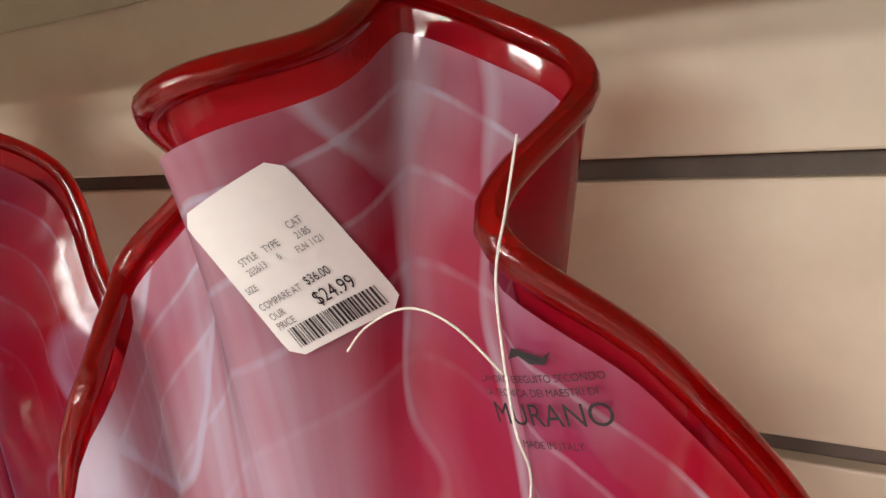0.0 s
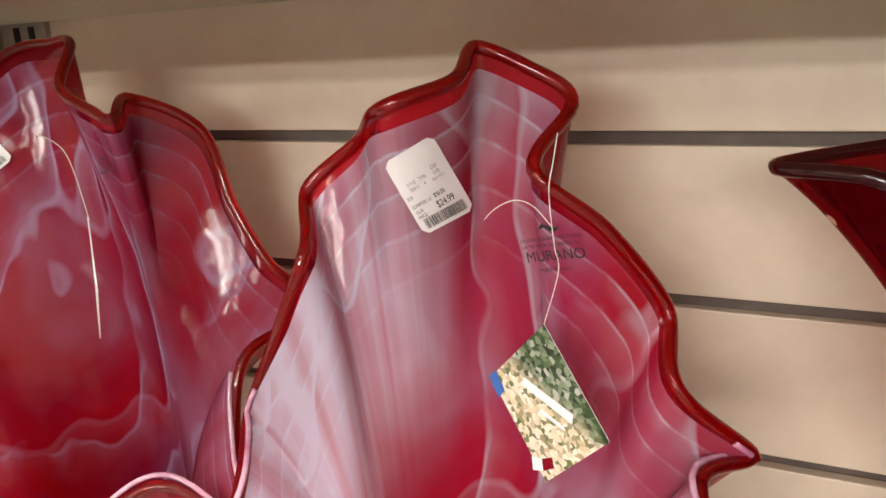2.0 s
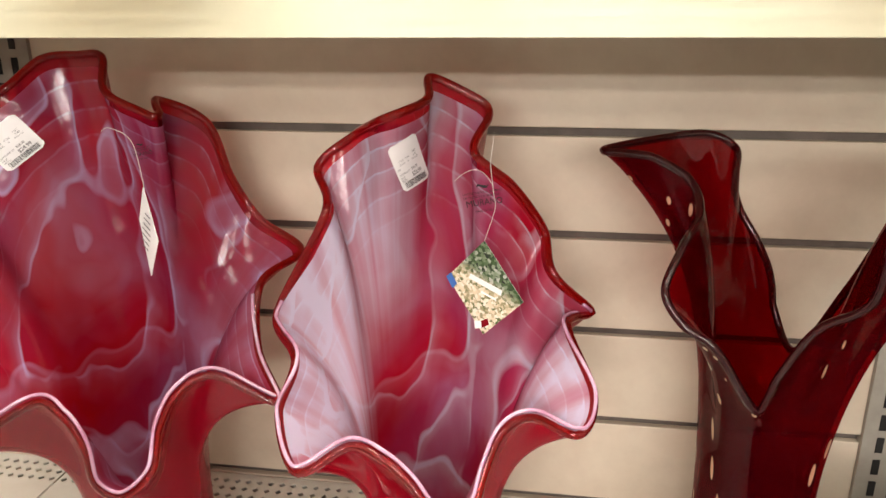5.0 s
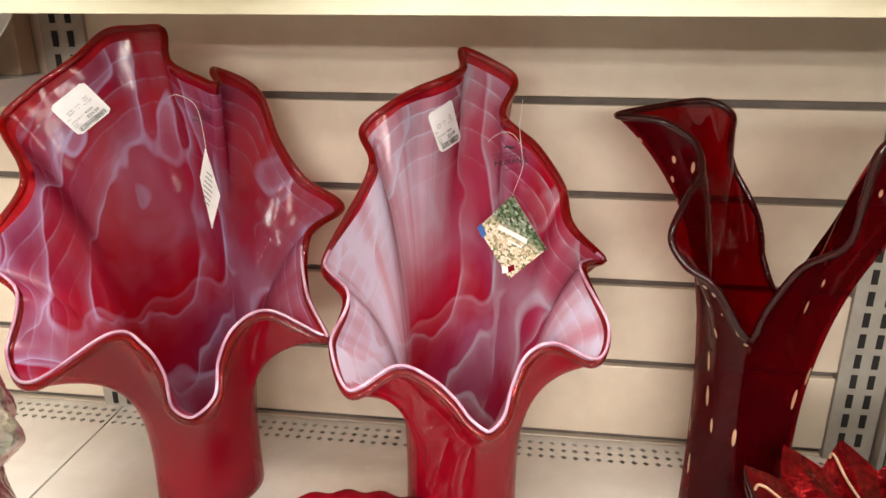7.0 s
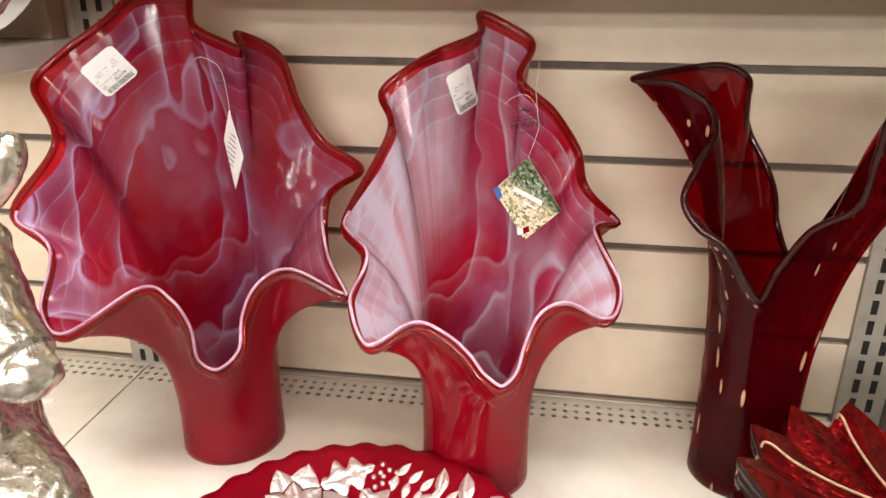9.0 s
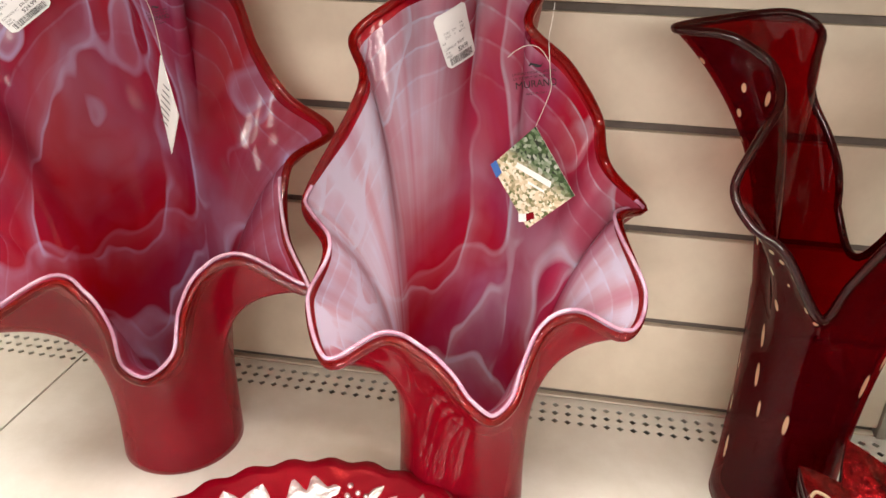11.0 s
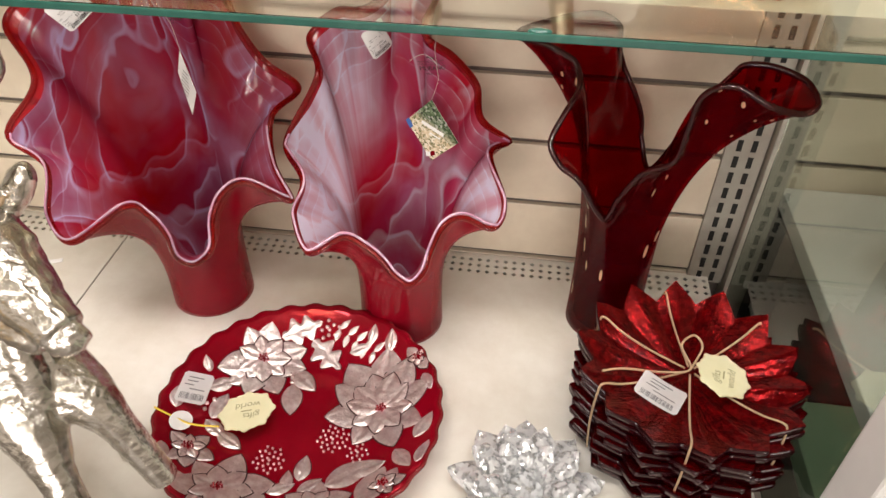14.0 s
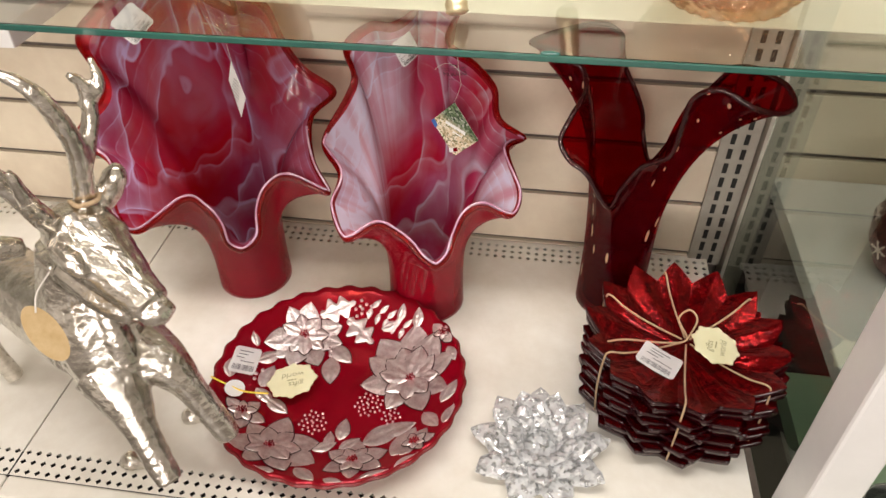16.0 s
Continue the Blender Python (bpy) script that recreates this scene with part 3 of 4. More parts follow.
LIP_THREE = [(-0.152, -0.018, 0.418), (-0.105, 0.018, 0.424), (-0.066, 0.027, 0.428), (-0.043, 0.027, 0.417), (-0.037, 0.045, 0.388), (-0.029, 0.060, 0.364), (-0.005, 0.050, 0.325), (0.010, 0.044, 0.275), (0.020, 0.012, 0.248), (0.037, -0.025, 0.316), (0.050, -0.045, 0.370), (0.063, -0.065, 0.412), (0.073, -0.070, 0.428), (0.099, -0.075, 0.430), (0.127, -0.090, 0.424), (0.136, -0.115, 0.413), (0.122, -0.125, 0.405), (0.087, -0.135, 0.416), (0.053, -0.125, 0.429), (0.030, -0.120, 0.414), (0.025, -0.120, 0.378), (0.020, -0.117, 0.338), (-0.006, -0.107, 0.315), (-0.025, -0.106, 0.280), (-0.038, -0.103, 0.247), (-0.071, -0.100, 0.293), (-0.094, -0.092, 0.307), (-0.107, -0.082, 0.329), (-0.096, -0.070, 0.358), (-0.083, -0.055, 0.382), (-0.090, -0.038, 0.403), (-0.118, -0.040, 0.418)]
vase_one, out1, in1, nor1 = blown_vase((-0.326, 0.180, 0), 0.057, [(x - 0.005, y - 0.008, z) for x, y, z in LIP_ONE], 0.004, "tall red cased-glass handkerchief vase with lilac swirls inside", M_RED_OUT, M_IN_DEEP, M_RIM_RED, 0.0036, 0.2, M_RIM_MILK)
vase_two, out2, in2, nor2 = blown_vase((-0.043, 0.165, 0), 0.057, LIP_TWO, 0.004, "red cased-glass handkerchief vase with milky white swirls inside", M_RED_OUT, M_IN_PALE, M_RIM_RED, 0.0036, 0.2, M_RIM_MILK)
vase_three, out3, in3, nor3 = blown_vase((0.237, 0.205, 0), 0.05, LIP_THREE, 0.004, "dark garnet glass vase with two flared horns and gold flecks", M_DARK_OUT, M_DARK_GLASS, M_DARK_RIM, 0.0032, 0.24)


# ---------- stickers, tags and string ----------
from mathutils.bvhtree import BVHTree


def surface(ob):
    """A search tree of a skin in world space, for laying paper on it."""
    bm = bmesh.new()
    bm.from_mesh(ob.data)
    bm.transform(Matrix.Translation(ob.parent.location))
    tree = BVHTree.FromBMesh(bm)
    bm.free()
    return tree


def lining_of(vase):
    return [c for c in vase.children if c.name.startswith("lining")][0]


class Drape:
    """Bends flat paper, posed by m, along one gentle curve that follows a surface."""

    def __init__(self, tree, m, w, h, eye):
        self.m, self.eye, self.w, self.h = m, Vector(eye), w, h
        rows, gaps = [], []
        for i in range(15):
            for k in range(15):
                x, y = w * i / 14, h * k / 14
                p = m @ Vector((x, y, 0))
                way = (p - self.eye).normalized()
                hit, _, _, _ = tree.ray_cast(p - way * 0.06, way, 0.16)
                if hit is not None:
                    rows.append(self.terms(x, y))
                    gaps.append((hit - p).dot(way))
        rows, gaps = np.array(rows), np.array(gaps)
        keep = np.abs(gaps - np.median(gaps)) < 0.016
        self.k = np.linalg.lstsq(rows[keep], gaps[keep], rcond=None)[0]
        self.shift = float(np.percentile(gaps[keep] - rows[keep] @ self.k, 4))

    def terms(self, x, y):
        u, v = x / self.w, y / self.h
        return (1.0, u, v, u * u, u * v)

    def lay(self, me, off):
        for v in me.vertices:
            d = float(np.dot(self.k, self.terms(v.co.x, v.co.y))) + self.shift - off
            p = self.m @ v.co
            v.co = p + (p - self.eye).normalized() * d


def draped(name, bm, mat, parent, drape, off, smooth=True):
    ob = part(name, bm, mat, parent, "", smooth)
    drape.lay(ob.data, off)
    return ob


def sheet(w, h, r, nx=16, ny=16):
    bm = bmesh.new()
    rows = []
    for i in range(ny + 1):
        y = h * i / ny
        inset = max([r - math.sqrt(max(r * r - (r - e) ** 2, 0)) for e in (y, h - y) if e < r] + [0])
        rows.append([(inset + (w - 2 * inset) * k / nx, y, 0) for k in range(nx + 1)])
    grid_mesh(bm, rows, False)
    return bm


def bars(w, y0, y1, seed=3):
    rng = random.Random(seed)
    bm = bmesh.new()
    x = w * 0.12
    while x < w * 0.9:
        bw = rng.choice((0.0004, 0.0004, 0.0008, 0.0011))
        vs = [bm.verts.new(p) for p in ((x, y0, 0), (x + bw, y0, 0), (x + bw, y1, 0), (x, y1, 0))]
        bm.faces.new(vs)
        x += bw + rng.choice((0.0005, 0.0006, 0.001))
    return bm


PRINT = (("STYLE", 0.010, 0.036, 0.0038), ("203613", 0.010, 0.032, 0.0036), ("TYPE", 0.024, 0.036, 0.0038), ("6", 0.027, 0.032, 0.0036), ("CAT", 0.040, 0.039, 0.0038), ("2185", 0.040, 0.035, 0.0036), ("FLN 1121", 0.036, 0.031, 0.0034), ("SIZE", 0.003, 0.027, 0.0034), ("COMPARE AT", 0.003, 0.020, 0.0038), ("$36.00", 0.029, 0.0205, 0.0046), ("OUR", 0.004, 0.0155, 0.0038), ("PRICE", 0.004, 0.0115, 0.0038), ("$24.99", 0.027, 0.0128, 0.0072))


def price_sticker(vase, corner, right, up, w, h, label, eye):
    """A paper price sticker pressed on the inside of a vase."""
    tree = surface(lining_of(vase))
    root = thing("price_sticker", (0, 0, 0), label, "price sticker", "price stickers")
    drape = Drape(tree, frame_of(corner, right, up) @ Matrix.Diagonal((w / 0.058, h / 0.060, 1, 1)), 0.058, 0.060, eye)
    draped("paper", sheet(0.058, 0.060, 0.006), M_PAPER, root, drape, 0.0010)
    tagged(draped("barcode", bars(0.058, 0.0028, 0.0105), M_INK, root, drape, 0.0015, False), kind="stuff")
    for body, x, y, size in PRINT:
        ob = text_mesh(body, size, Matrix.Translation((x, y, 0)), M_INK if size > 0.0042 else M_GREY_INK, root)
        drape.lay(ob.data, 0.0015)
    return root


price_sticker(vase_one, (-0.3935, 0.143, 0.394), (0.028, 0.011, 0.022), (-0.015, -0.013, 0.027), 0.038, 0.034, "white paper price sticker inside the lilac-swirled vase", (0.0, -0.45, 0.5))
price_sticker(vase_two, (-0.0560, 0.159, 0.387), (0.028, 0.004, 0.0150), (-0.0125, -0.0045, 0.0345), 0.027, 0.0375, "white paper price sticker inside the milky vase", (0.056, -0.05, 0.45))


def stamp(vase, centre, right, up, k, label, eye):
    """A round maker's stamp printed on the glass."""
    tree = surface(lining_of(vase))
    root = thing("maker_stamp", (0, 0, 0), label, "printed stamp", "maker stamps")
    m = frame_of(centre, right, up) @ Matrix.Scale(k, 4) @ Matrix.Translation((-0.0135, -0.0085, 0))
    drape = Drape(tree, m, 0.027, 0.019, eye)
    half = Matrix.Translation((0.0135, 0.0085, 0))
    for body, x, y, size in (("LAVORO ESEGUITO SECONDO", -0.0135, 0.0042, 0.0019), ("LA TECNICA DEI MAESTRI DI", -0.0132, 0.0017, 0.0019), ("MURANO", -0.0125, -0.0036, 0.0058), ("MADE IN ITALY", -0.0072, -0.0078, 0.0019)):
        ob = text_mesh(body, size, half @ Matrix.Translation((x, y, 0)), M_INK, root)
        drape.lay(ob.data, 0.0024)
    bm = bmesh.new()
    pts = [(-0.0045, 0.0085), (-0.003, 0.0105), (0.0, 0.0095), (0.003, 0.0085), (0.0048, 0.0095), (0.003, 0.0072), (0.0, 0.0075), (-0.002, 0.009)]
    bm.faces.new([bm.verts.new((x + 0.0135, y + 0.0085, 0)) for x, y in pts])
    draped("emblem", bm, M_INK, root, drape, 0.0024, False)
    return root


stamp(vase_two, (0.0030, 0.16, 0.3840), (0.026, -0.006, 0.006), (-0.002, 0.0, 0.03), 1.12, "black maker's stamp printed inside the milky vase", (0.056, -0.05, 0.45))
stamp(vase_one, (-0.293, 0.18, 0.408), (0.026, 0.0, 0.006), (-0.002, 0.0, 0.03), 0.75, "black maker's stamp printed inside the lilac-swirled vase", (0.0, -0.45, 0.5))


def string_thing(pts, r, label, mat=M_STRING, closed=False):
    ob = part("string", tube(bmesh.new(), [tuple(p) for p in spline(pts, 40, closed)], r, 6, closed), mat, None, label, True)
    return tagged(ob, label, "string", "tag strings")


string_thing([(0.0059, 0.16, 0.4336), (0.0051, 0.156, 0.4222), (0.0042, 0.153, 0.4128), (0.0053, 0.151, 0.4023), (0.0073, 0.15, 0.3879), (0.0080, 0.153, 0.3761), (0.0, 0.158, 0.3500)], 0.00024, "thin white twisted string holding the picture tag")
string_thing([(-0.0218, 0.146, 0.399), (-0.0162, 0.145, 0.4043), (-0.0079, 0.145, 0.408), (-0.0004, 0.146, 0.4056), (0.0058, 0.15, 0.3969)], 0.00022, "thin white string end curling from the knot")
string_thing([(-0.315, 0.165, 0.428), (-0.300, 0.155, 0.432), (-0.286, 0.160, 0.420), (-0.284, 0.166, 0.380)], 0.00028, "thin pink-white string holding the white tag")


def hang_tag(corners, label, face, back, extra=None):
    """A stiff square card hung by one corner; corners run top, right, bottom, left."""
    t, r, b, l4 = (Vector(c) for c in corners)
    mid = (t + b) / 2
    m = frame_of(mid, r - l4, t - b)
    inv = m.inverted()
    root = thing("hang_tag", (0, 0, 0), label, "tag", "hanging tags")
    root.matrix_world = m @ pose(0, 0, 0, -90)
    tilt = pose(0, 0, 0, 90)
    for name, mat, z0, z1 in (("print", face, 0.0, 0.0004), ("backing", back, -0.0004, -0.0001)):
        bm = bmesh.new()
        loop = [tilt @ (inv @ p) for p in (t, r, b, l4)]
        norm = tilt.to_3x3() @ Vector((0, 0, 1))
        a = [bm.verts.new(p + norm * z1) for p in loop]
        c = [bm.verts.new(p + norm * z0) for p in loop]
        bm.faces.new(a[::-1])
        bm.faces.new(c)
        for k in range(4):
            bm.faces.new((a[k], a[(k + 1) % 4], c[(k + 1) % 4], c[k]))
        bmesh.ops.recalc_face_normals(bm, faces=bm.faces)
        part(name, bm, mat, root)
    if extra:
        extra(root, tilt)
    return root


def view_marks(root, tilt):
    for name, quad, mat in (("title_bar", ((-0.014, 0.005), (0.016, -0.001), (0.016, 0.004), (-0.013, 0.0095)), M_PAPER), ("subtitle_bar", ((-0.002, -0.004), (0.012, -0.0065), (0.012, -0.0045), (-0.002, -0.002)), M_PAPER), ("sky_patch", ((-0.0345, 0.000), (-0.0275, -0.009), (-0.024, -0.003), (-0.0305, 0.005)), M_BLUE), ("flag_white", ((-0.003, -0.037), (0.003, -0.034), (0.0015, -0.028), (-0.0045, -0.030)), M_PAPER), ("flag_red", ((0.003, -0.034), (0.009, -0.029), (0.007, -0.024), (0.0015, -0.028)), M_PLATE_RED)):
        bm = bmesh.new()
        bm.faces.new([bm.verts.new(tilt @ Vector((x, y, 0.0009))) for x, y in quad])
        part(name, bm, mat, root)


def text_bars(root, tilt):
    bm = bmesh.new()
    for k in range(7):
        y = 0.016 - 0.005 * k
        half = 0.5 * (1 - abs(y) / 0.04) * 0.018
        bm.faces.new([bm.verts.new(tilt @ Vector((x, yy, 0.0009))) for x, yy in ((-half, y), (half, y), (half, y - 0.0012), (-half, y - 0.0012))])
    part("printing", bm, M_GREY_INK, root)


hang_tag([(0.0, 0.158, 0.350), (0.032, 0.146, 0.305), (0.000, 0.160, 0.270), (-0.031, 0.172, 0.314)], "square picture tag of a hillside town hung by a corner", M_VIEW, M_PAPER, view_marks)
hang_tag([(-0.285, 0.166, 0.382), (-0.268, 0.150, 0.341), (-0.283, 0.158, 0.307), (-0.297, 0.174, 0.352)], "white square paper tag hung by a corner", M_PAPER, M_PAPER, text_bars)


# ---------- the poinsettia plate ----------
PLATE = Vector((-0.128, -0.038, 0))
PR = 0.166


def plate_z(x, y):
    d = math.hypot(x, y) / PR
    return 0.010 + 0.034 * max(0.0, (d - 0.45) / 0.55) ** 1.6


plate = thing("plate", PLATE, "red glass plate with embossed silver poinsettias", "plate")
bm = bmesh.new()
rows = []
for i in range(27):
    f = i / 26
    row = []
    for k in range(180):
        a = 2 * math.pi * k / 180
        wav = 1 + 0.010 * math.sin(a * 30) * f ** 6
        x, y = PR * f * wav * math.cos(a), PR * f * wav * math.sin(a)
        row.append((x, y, plate_z(x, y)))
    rows.append(row)
vs = grid_mesh(bm, rows[1:])
bm.faces.new(vs[0][::-1])
bmesh.ops.recalc_face_normals(bm, faces=bm.faces)
bmesh.ops.solidify(bm, geom=list(bm.faces), thickness=0.004)
part("dish", bm, M_PLATE_RED, plate, "", True)
edge = [(p[0], p[1], p[2] - 0.001) for p in rows[-1]]
part("edge", tube(bmesh.new(), edge, 0.0026, 8, True), M_PLATE_DARK, plate, "dark scalloped edge", True)
foot = bmesh.new()
grid_mesh(foot, [[(r * math.cos(a * math.pi / 30), r * math.sin(a * math.pi / 30), z) for a in range(60)] for r, z in ((0.066, 0.0), (0.070, 0.0), (0.072, 0.012), (0.064, 0.012))])
part("foot_ring", foot, M_PLATE_DARK, plate, "", True)


def petal(base, tip, half, lift, sunk=0.0044, holly=False):
    """One embossed leaf laid on the dish from base to tip: a groove along its vein, ribs off it, and a point at the end."""
    bm = bmesh.new()
    n = 22 if holly else 14
    dx, dy = tip[0] - base[0], tip[1] - base[1]
    ln = math.hypot(dx, dy)
    strips = []
    for j in (-1, -0.75, -0.5, -0.2, 0, 0.2, 0.5, 0.75, 1):
        strip = []
        for i in range(n + 1):
            f = i / n
            w = half * (math.sin(math.pi * f ** 0.85) ** 0.8 if 0 < f < 1 else 0)
            if holly:
                w *= 0.45 + 0.75 * abs(math.cos(3.0 * math.pi * f)) ** 1.5
            x, y = base[0] + dx * f - dy / ln * w * j, base[1] + dy * f + dx / ln * w * j
            d = math.hypot(x, y)
            if d > PR * 0.985:
                x, y = x * PR * 0.985 / d, y * PR * 0.985 / d
            rise = lift * (1 - abs(j) ** 2.4) * (0.45 + 0.55 * math.sin(math.pi * min(f * 1.1, 1)))
            rise *= 0.35 if j == 0 else 1 + 0.16 * math.sin(f * 26 - abs(j) * 5)
            strip.append((x, y, plate_z(x, y) + sunk + rise))
        strips.append(strip)
    grid_mesh(bm, strips, False)
    return bm


def embossed(name, base, tip, half, lift, sunk=0.0044, holly=False):
    """A silver leaf with a dark enamel line round it."""
    part(name, petal(base, tip, half, lift, sunk, holly), M_PETAL, plate, "", True)
    grow = 0.0016 / math.hypot(tip[0] - base[0], tip[1] - base[1])
    far = (tip[0] + (tip[0] - base[0]) * grow, tip[1] + (tip[1] - base[1]) * grow)
    part(name + "_outline", petal(base, far, half + 0.0014, lift * 0.3, sunk - 0.0004, holly), M_OUTLINE, plate, "dark enamel outline", True)


def flower(cx, cy, tips, wide=0.32):
    """A poinsettia: long outer petals to the tips, a ring of shorter ones over them, red beads in the middle."""
    away = []
    for k, (x, y) in enumerate(tips):
        ln = math.hypot(x - cx, y - cy)
        embossed("petal", (cx + (x - cx) * 0.1, cy + (y - cy) * 0.1), (x, y), ln * wide, 0.0018, 0.0046 + 0.0007 * (k % 3))
        away.append((math.atan2(y - cy, x - cx), ln))
    away.sort()
    for k, (a, ln) in enumerate(away):
        b2, ln2 = away[(k + 1) % len(away)]
        b2 += 2 * math.pi if b2 < a else 0
        mid, q = (a + b2) / 2, (ln + ln2) / 2 * 0.62
        embossed("petal", (cx + 0.002 * math.cos(mid), cy + 0.002 * math.sin(mid)), (cx + q * math.cos(mid), cy + q * math.sin(mid)), q * 0.34, 0.0022, 0.0072 + 0.0006 * (k % 3))
    bm = bmesh.new()
    for k in range(14):
        q = 0.0017 * math.sqrt(k)
        x, y = cx + q * math.cos(k * 2.4), cy + q * math.sin(k * 2.4)
        bmesh.ops.create_icosphere(bm, subdivisions=1, radius=0.0015, matrix=Matrix.Translation((x, y, plate_z(x, y) + 0.0105)))
    part("stamens", bm, M_PLATE_RED, plate, "red bead stamens", True)


flower(-0.073, 0.079, ((-0.076, 0.130), (-0.024, 0.105), (-0.122, 0.050), (-0.104, 0.114), (-0.102, 0.035), (-0.080, 0.026), (-0.041, 0.034), (-0.018, 0.077)))
flower(0.091, 0.025, ((0.084, 0.112), (0.036, 0.090), (0.027, 0.056), (0.025, 0.008), (0.068, -0.026), (0.117, -0.030), (0.145, 0.002), (0.146, 0.058), (0.117, 0.095)), 0.30)
flower(-0.061, -0.110, ((-0.112, -0.118), (-0.080, -0.146), (-0.028, -0.148), (0.000, -0.126), (-0.006, -0.090), (-0.056, -0.058), (-0.098, -0.082)))
flower(0.045, -0.116, ((0.045, -0.080), (0.084, -0.097), (0.083, -0.128), (0.050, -0.150), (0.015, -0.138), (0.012, -0.104)))
flower(-0.112, -0.066, ((-0.082, -0.073), (-0.098, -0.044), (-0.136, -0.054), (-0.124, -0.090), (-0.104, -0.094)))
flower(0.116, -0.086, ((0.128, -0.062), (0.140, -0.076), (0.128, -0.100), (0.102, -0.108), (0.094, -0.080)))
flower(0.126, 0.092, ((0.110, 0.108), (0.134, 0.088), (0.140, 0.076), (0.118, 0.078)))
for base, tip in (((-0.059, 0.114), (-0.011, 0.143)), ((-0.018, 0.118), (0.026, 0.083))):
    embossed("holly_leaf", base, tip, 0.017, 0.0022, 0.0046, True)
for base, tip in (((0.060, 0.118), (0.061, 0.143)), ((0.087, 0.106), (0.085, 0.136)), ((-0.035, 0.073), (0.003, 0.045)), ((-0.027, 0.051), (-0.017, 0.005)), ((0.019, -0.082), (0.019, -0.048)), ((0.007, -0.096), (0.004, -0.070)), ((0.050, -0.086), (0.097, -0.048)), ((0.092, -0.108), (0.113, -0.058)), ((-0.106, -0.018), (-0.100, 0.021)), ((-0.129, 0.042), (-0.140, 0.061)), ((-0.111, -0.022), (-0.083, -0.039)), ((0.119, -0.034), (0.142, -0.062)), ((0.140, -0.020), (0.156, 0.013)), ((0.034, 0.106), (0.061, 0.116)), ((-0.122, 0.020), (-0.098, 0.044)), ((0.070, -0.068), (0.112, -0.050)), ((-0.020, -0.140), (0.010, -0.158)), ((-0.146, -0.020), (-0.154, 0.008)), ((0.136, 0.070), (0.150, 0.046)), ((0.022, -0.098), (0.044, -0.076)), ((-0.140, -0.070), (-0.128, -0.100)), ((0.060, -0.156), (0.096, -0.134)), ((0.100, -0.130), (0.128, -0.108)), ((-0.040, -0.152), (-0.070, -0.160)), ((-0.010, -0.104), (0.016, -0.086)), ((0.148, -0.058), (0.158, -0.028)), ((-0.100, -0.104), (-0.124, -0.116)), ((0.020, -0.154), (0.046, -0.160)), ((-0.092, -0.034), (-0.060, -0.050))):
    embossed("leaf", base, tip, 0.27 * math.hypot(tip[0] - base[0], tip[1] - base[1]), 0.0024)
for k in range(10):
    # the sprig of paired leaflets
    f = 0.12 + 0.2 * (k // 2)
    x, y = 0.006 + 0.065 * f, 0.141 - 0.036 * f
    turn = -0.5 + (1.25 if k % 2 else -1.25)
    embossed("leaflet", (x, y), (x + 0.017 * math.cos(turn), y + 0.017 * math.sin(turn)), 0.0042, 0.0018)
for cx, cy, count, q in ((0.043, -0.022, 30, 0.0036), (0.076, -0.036, 16, 0.0036), (-0.022, -0.060, 28, 0.0036), (0.000, 0.134, 9, 0.0048), (-0.118, 0.000, 4, 0.006), (-0.030, 0.062, 3, 0.006)):
    for k in range(count):
        a, d = k * 2.4, q * math.sqrt(k)
        x, y = cx + d * math.cos(a), cy + d * math.sin(a)
        bm = bmesh.new()
        bmesh.ops.create_icosphere(bm, subdivisions=1, radius=0.0019 if count > 9 else 0.0030, matrix=Matrix.Translation((x, y, plate_z(x, y) + 0.0048)))
        part("berry", bm, M_PETAL, plate, "", True)


def scallop_card(place, m_turn, size, label, group):
    """A cream gift card with a scalloped outline and a line of printing."""
    root = thing("gift_card", (0, 0, 0), label, "gift card", group)
    root.matrix_world = Matrix.Translation(place) @ m_turn
    bm = bmesh.new()
    loop = []
    for k in range(96):
        a = 2 * math.pi * k / 96
        q = size * (1 + 0.055 * math.cos(8 * a) + 0.03 * math.cos(16 * a)) * (1 + 0.06 * math.cos(2 * a))
        loop.append((q * math.cos(a), q * math.sin(a), 0))
    top = [bm.verts.new((x, y, 0.0012)) for x, y, _ in loop]
    bot = [bm.verts.new((x, y, 0.0)) for x, y, _ in loop]
    bm.faces.new(top)
    bm.faces.new(bot[::-1])
    for k in range(96):
        j = (k + 1) % 96
        bm.faces.new((bot[k], bot[j], top[j], top[k]))
    part("card", bm, M_CARD, root)
    part("border", tube(bmesh.new(), [(x * 0.995, y * 0.995, 0.0008) for x, y, _ in loop], 0.0006, 6, True), M_GOLD, root, "thin gilt border")
    for body, y0, high in (("gifts", 0.0035, 0.0125), ("world", -0.0125, 0.0125)):
        text_mesh(body, high, Matrix.Translation((-0.0155, y0, 0.0016)), M_CARD_INK, root)
    bm = bmesh.new()
    bm.faces.new([bm.verts.new((x, y, 0.0016)) for x, y in ((-0.006, -0.0012), (0.007, -0.0012), (0.007, 0.0004), (-0.006, 0.0004))])
    part("print_bar", bm, M_CARD_INK, root)
    return root


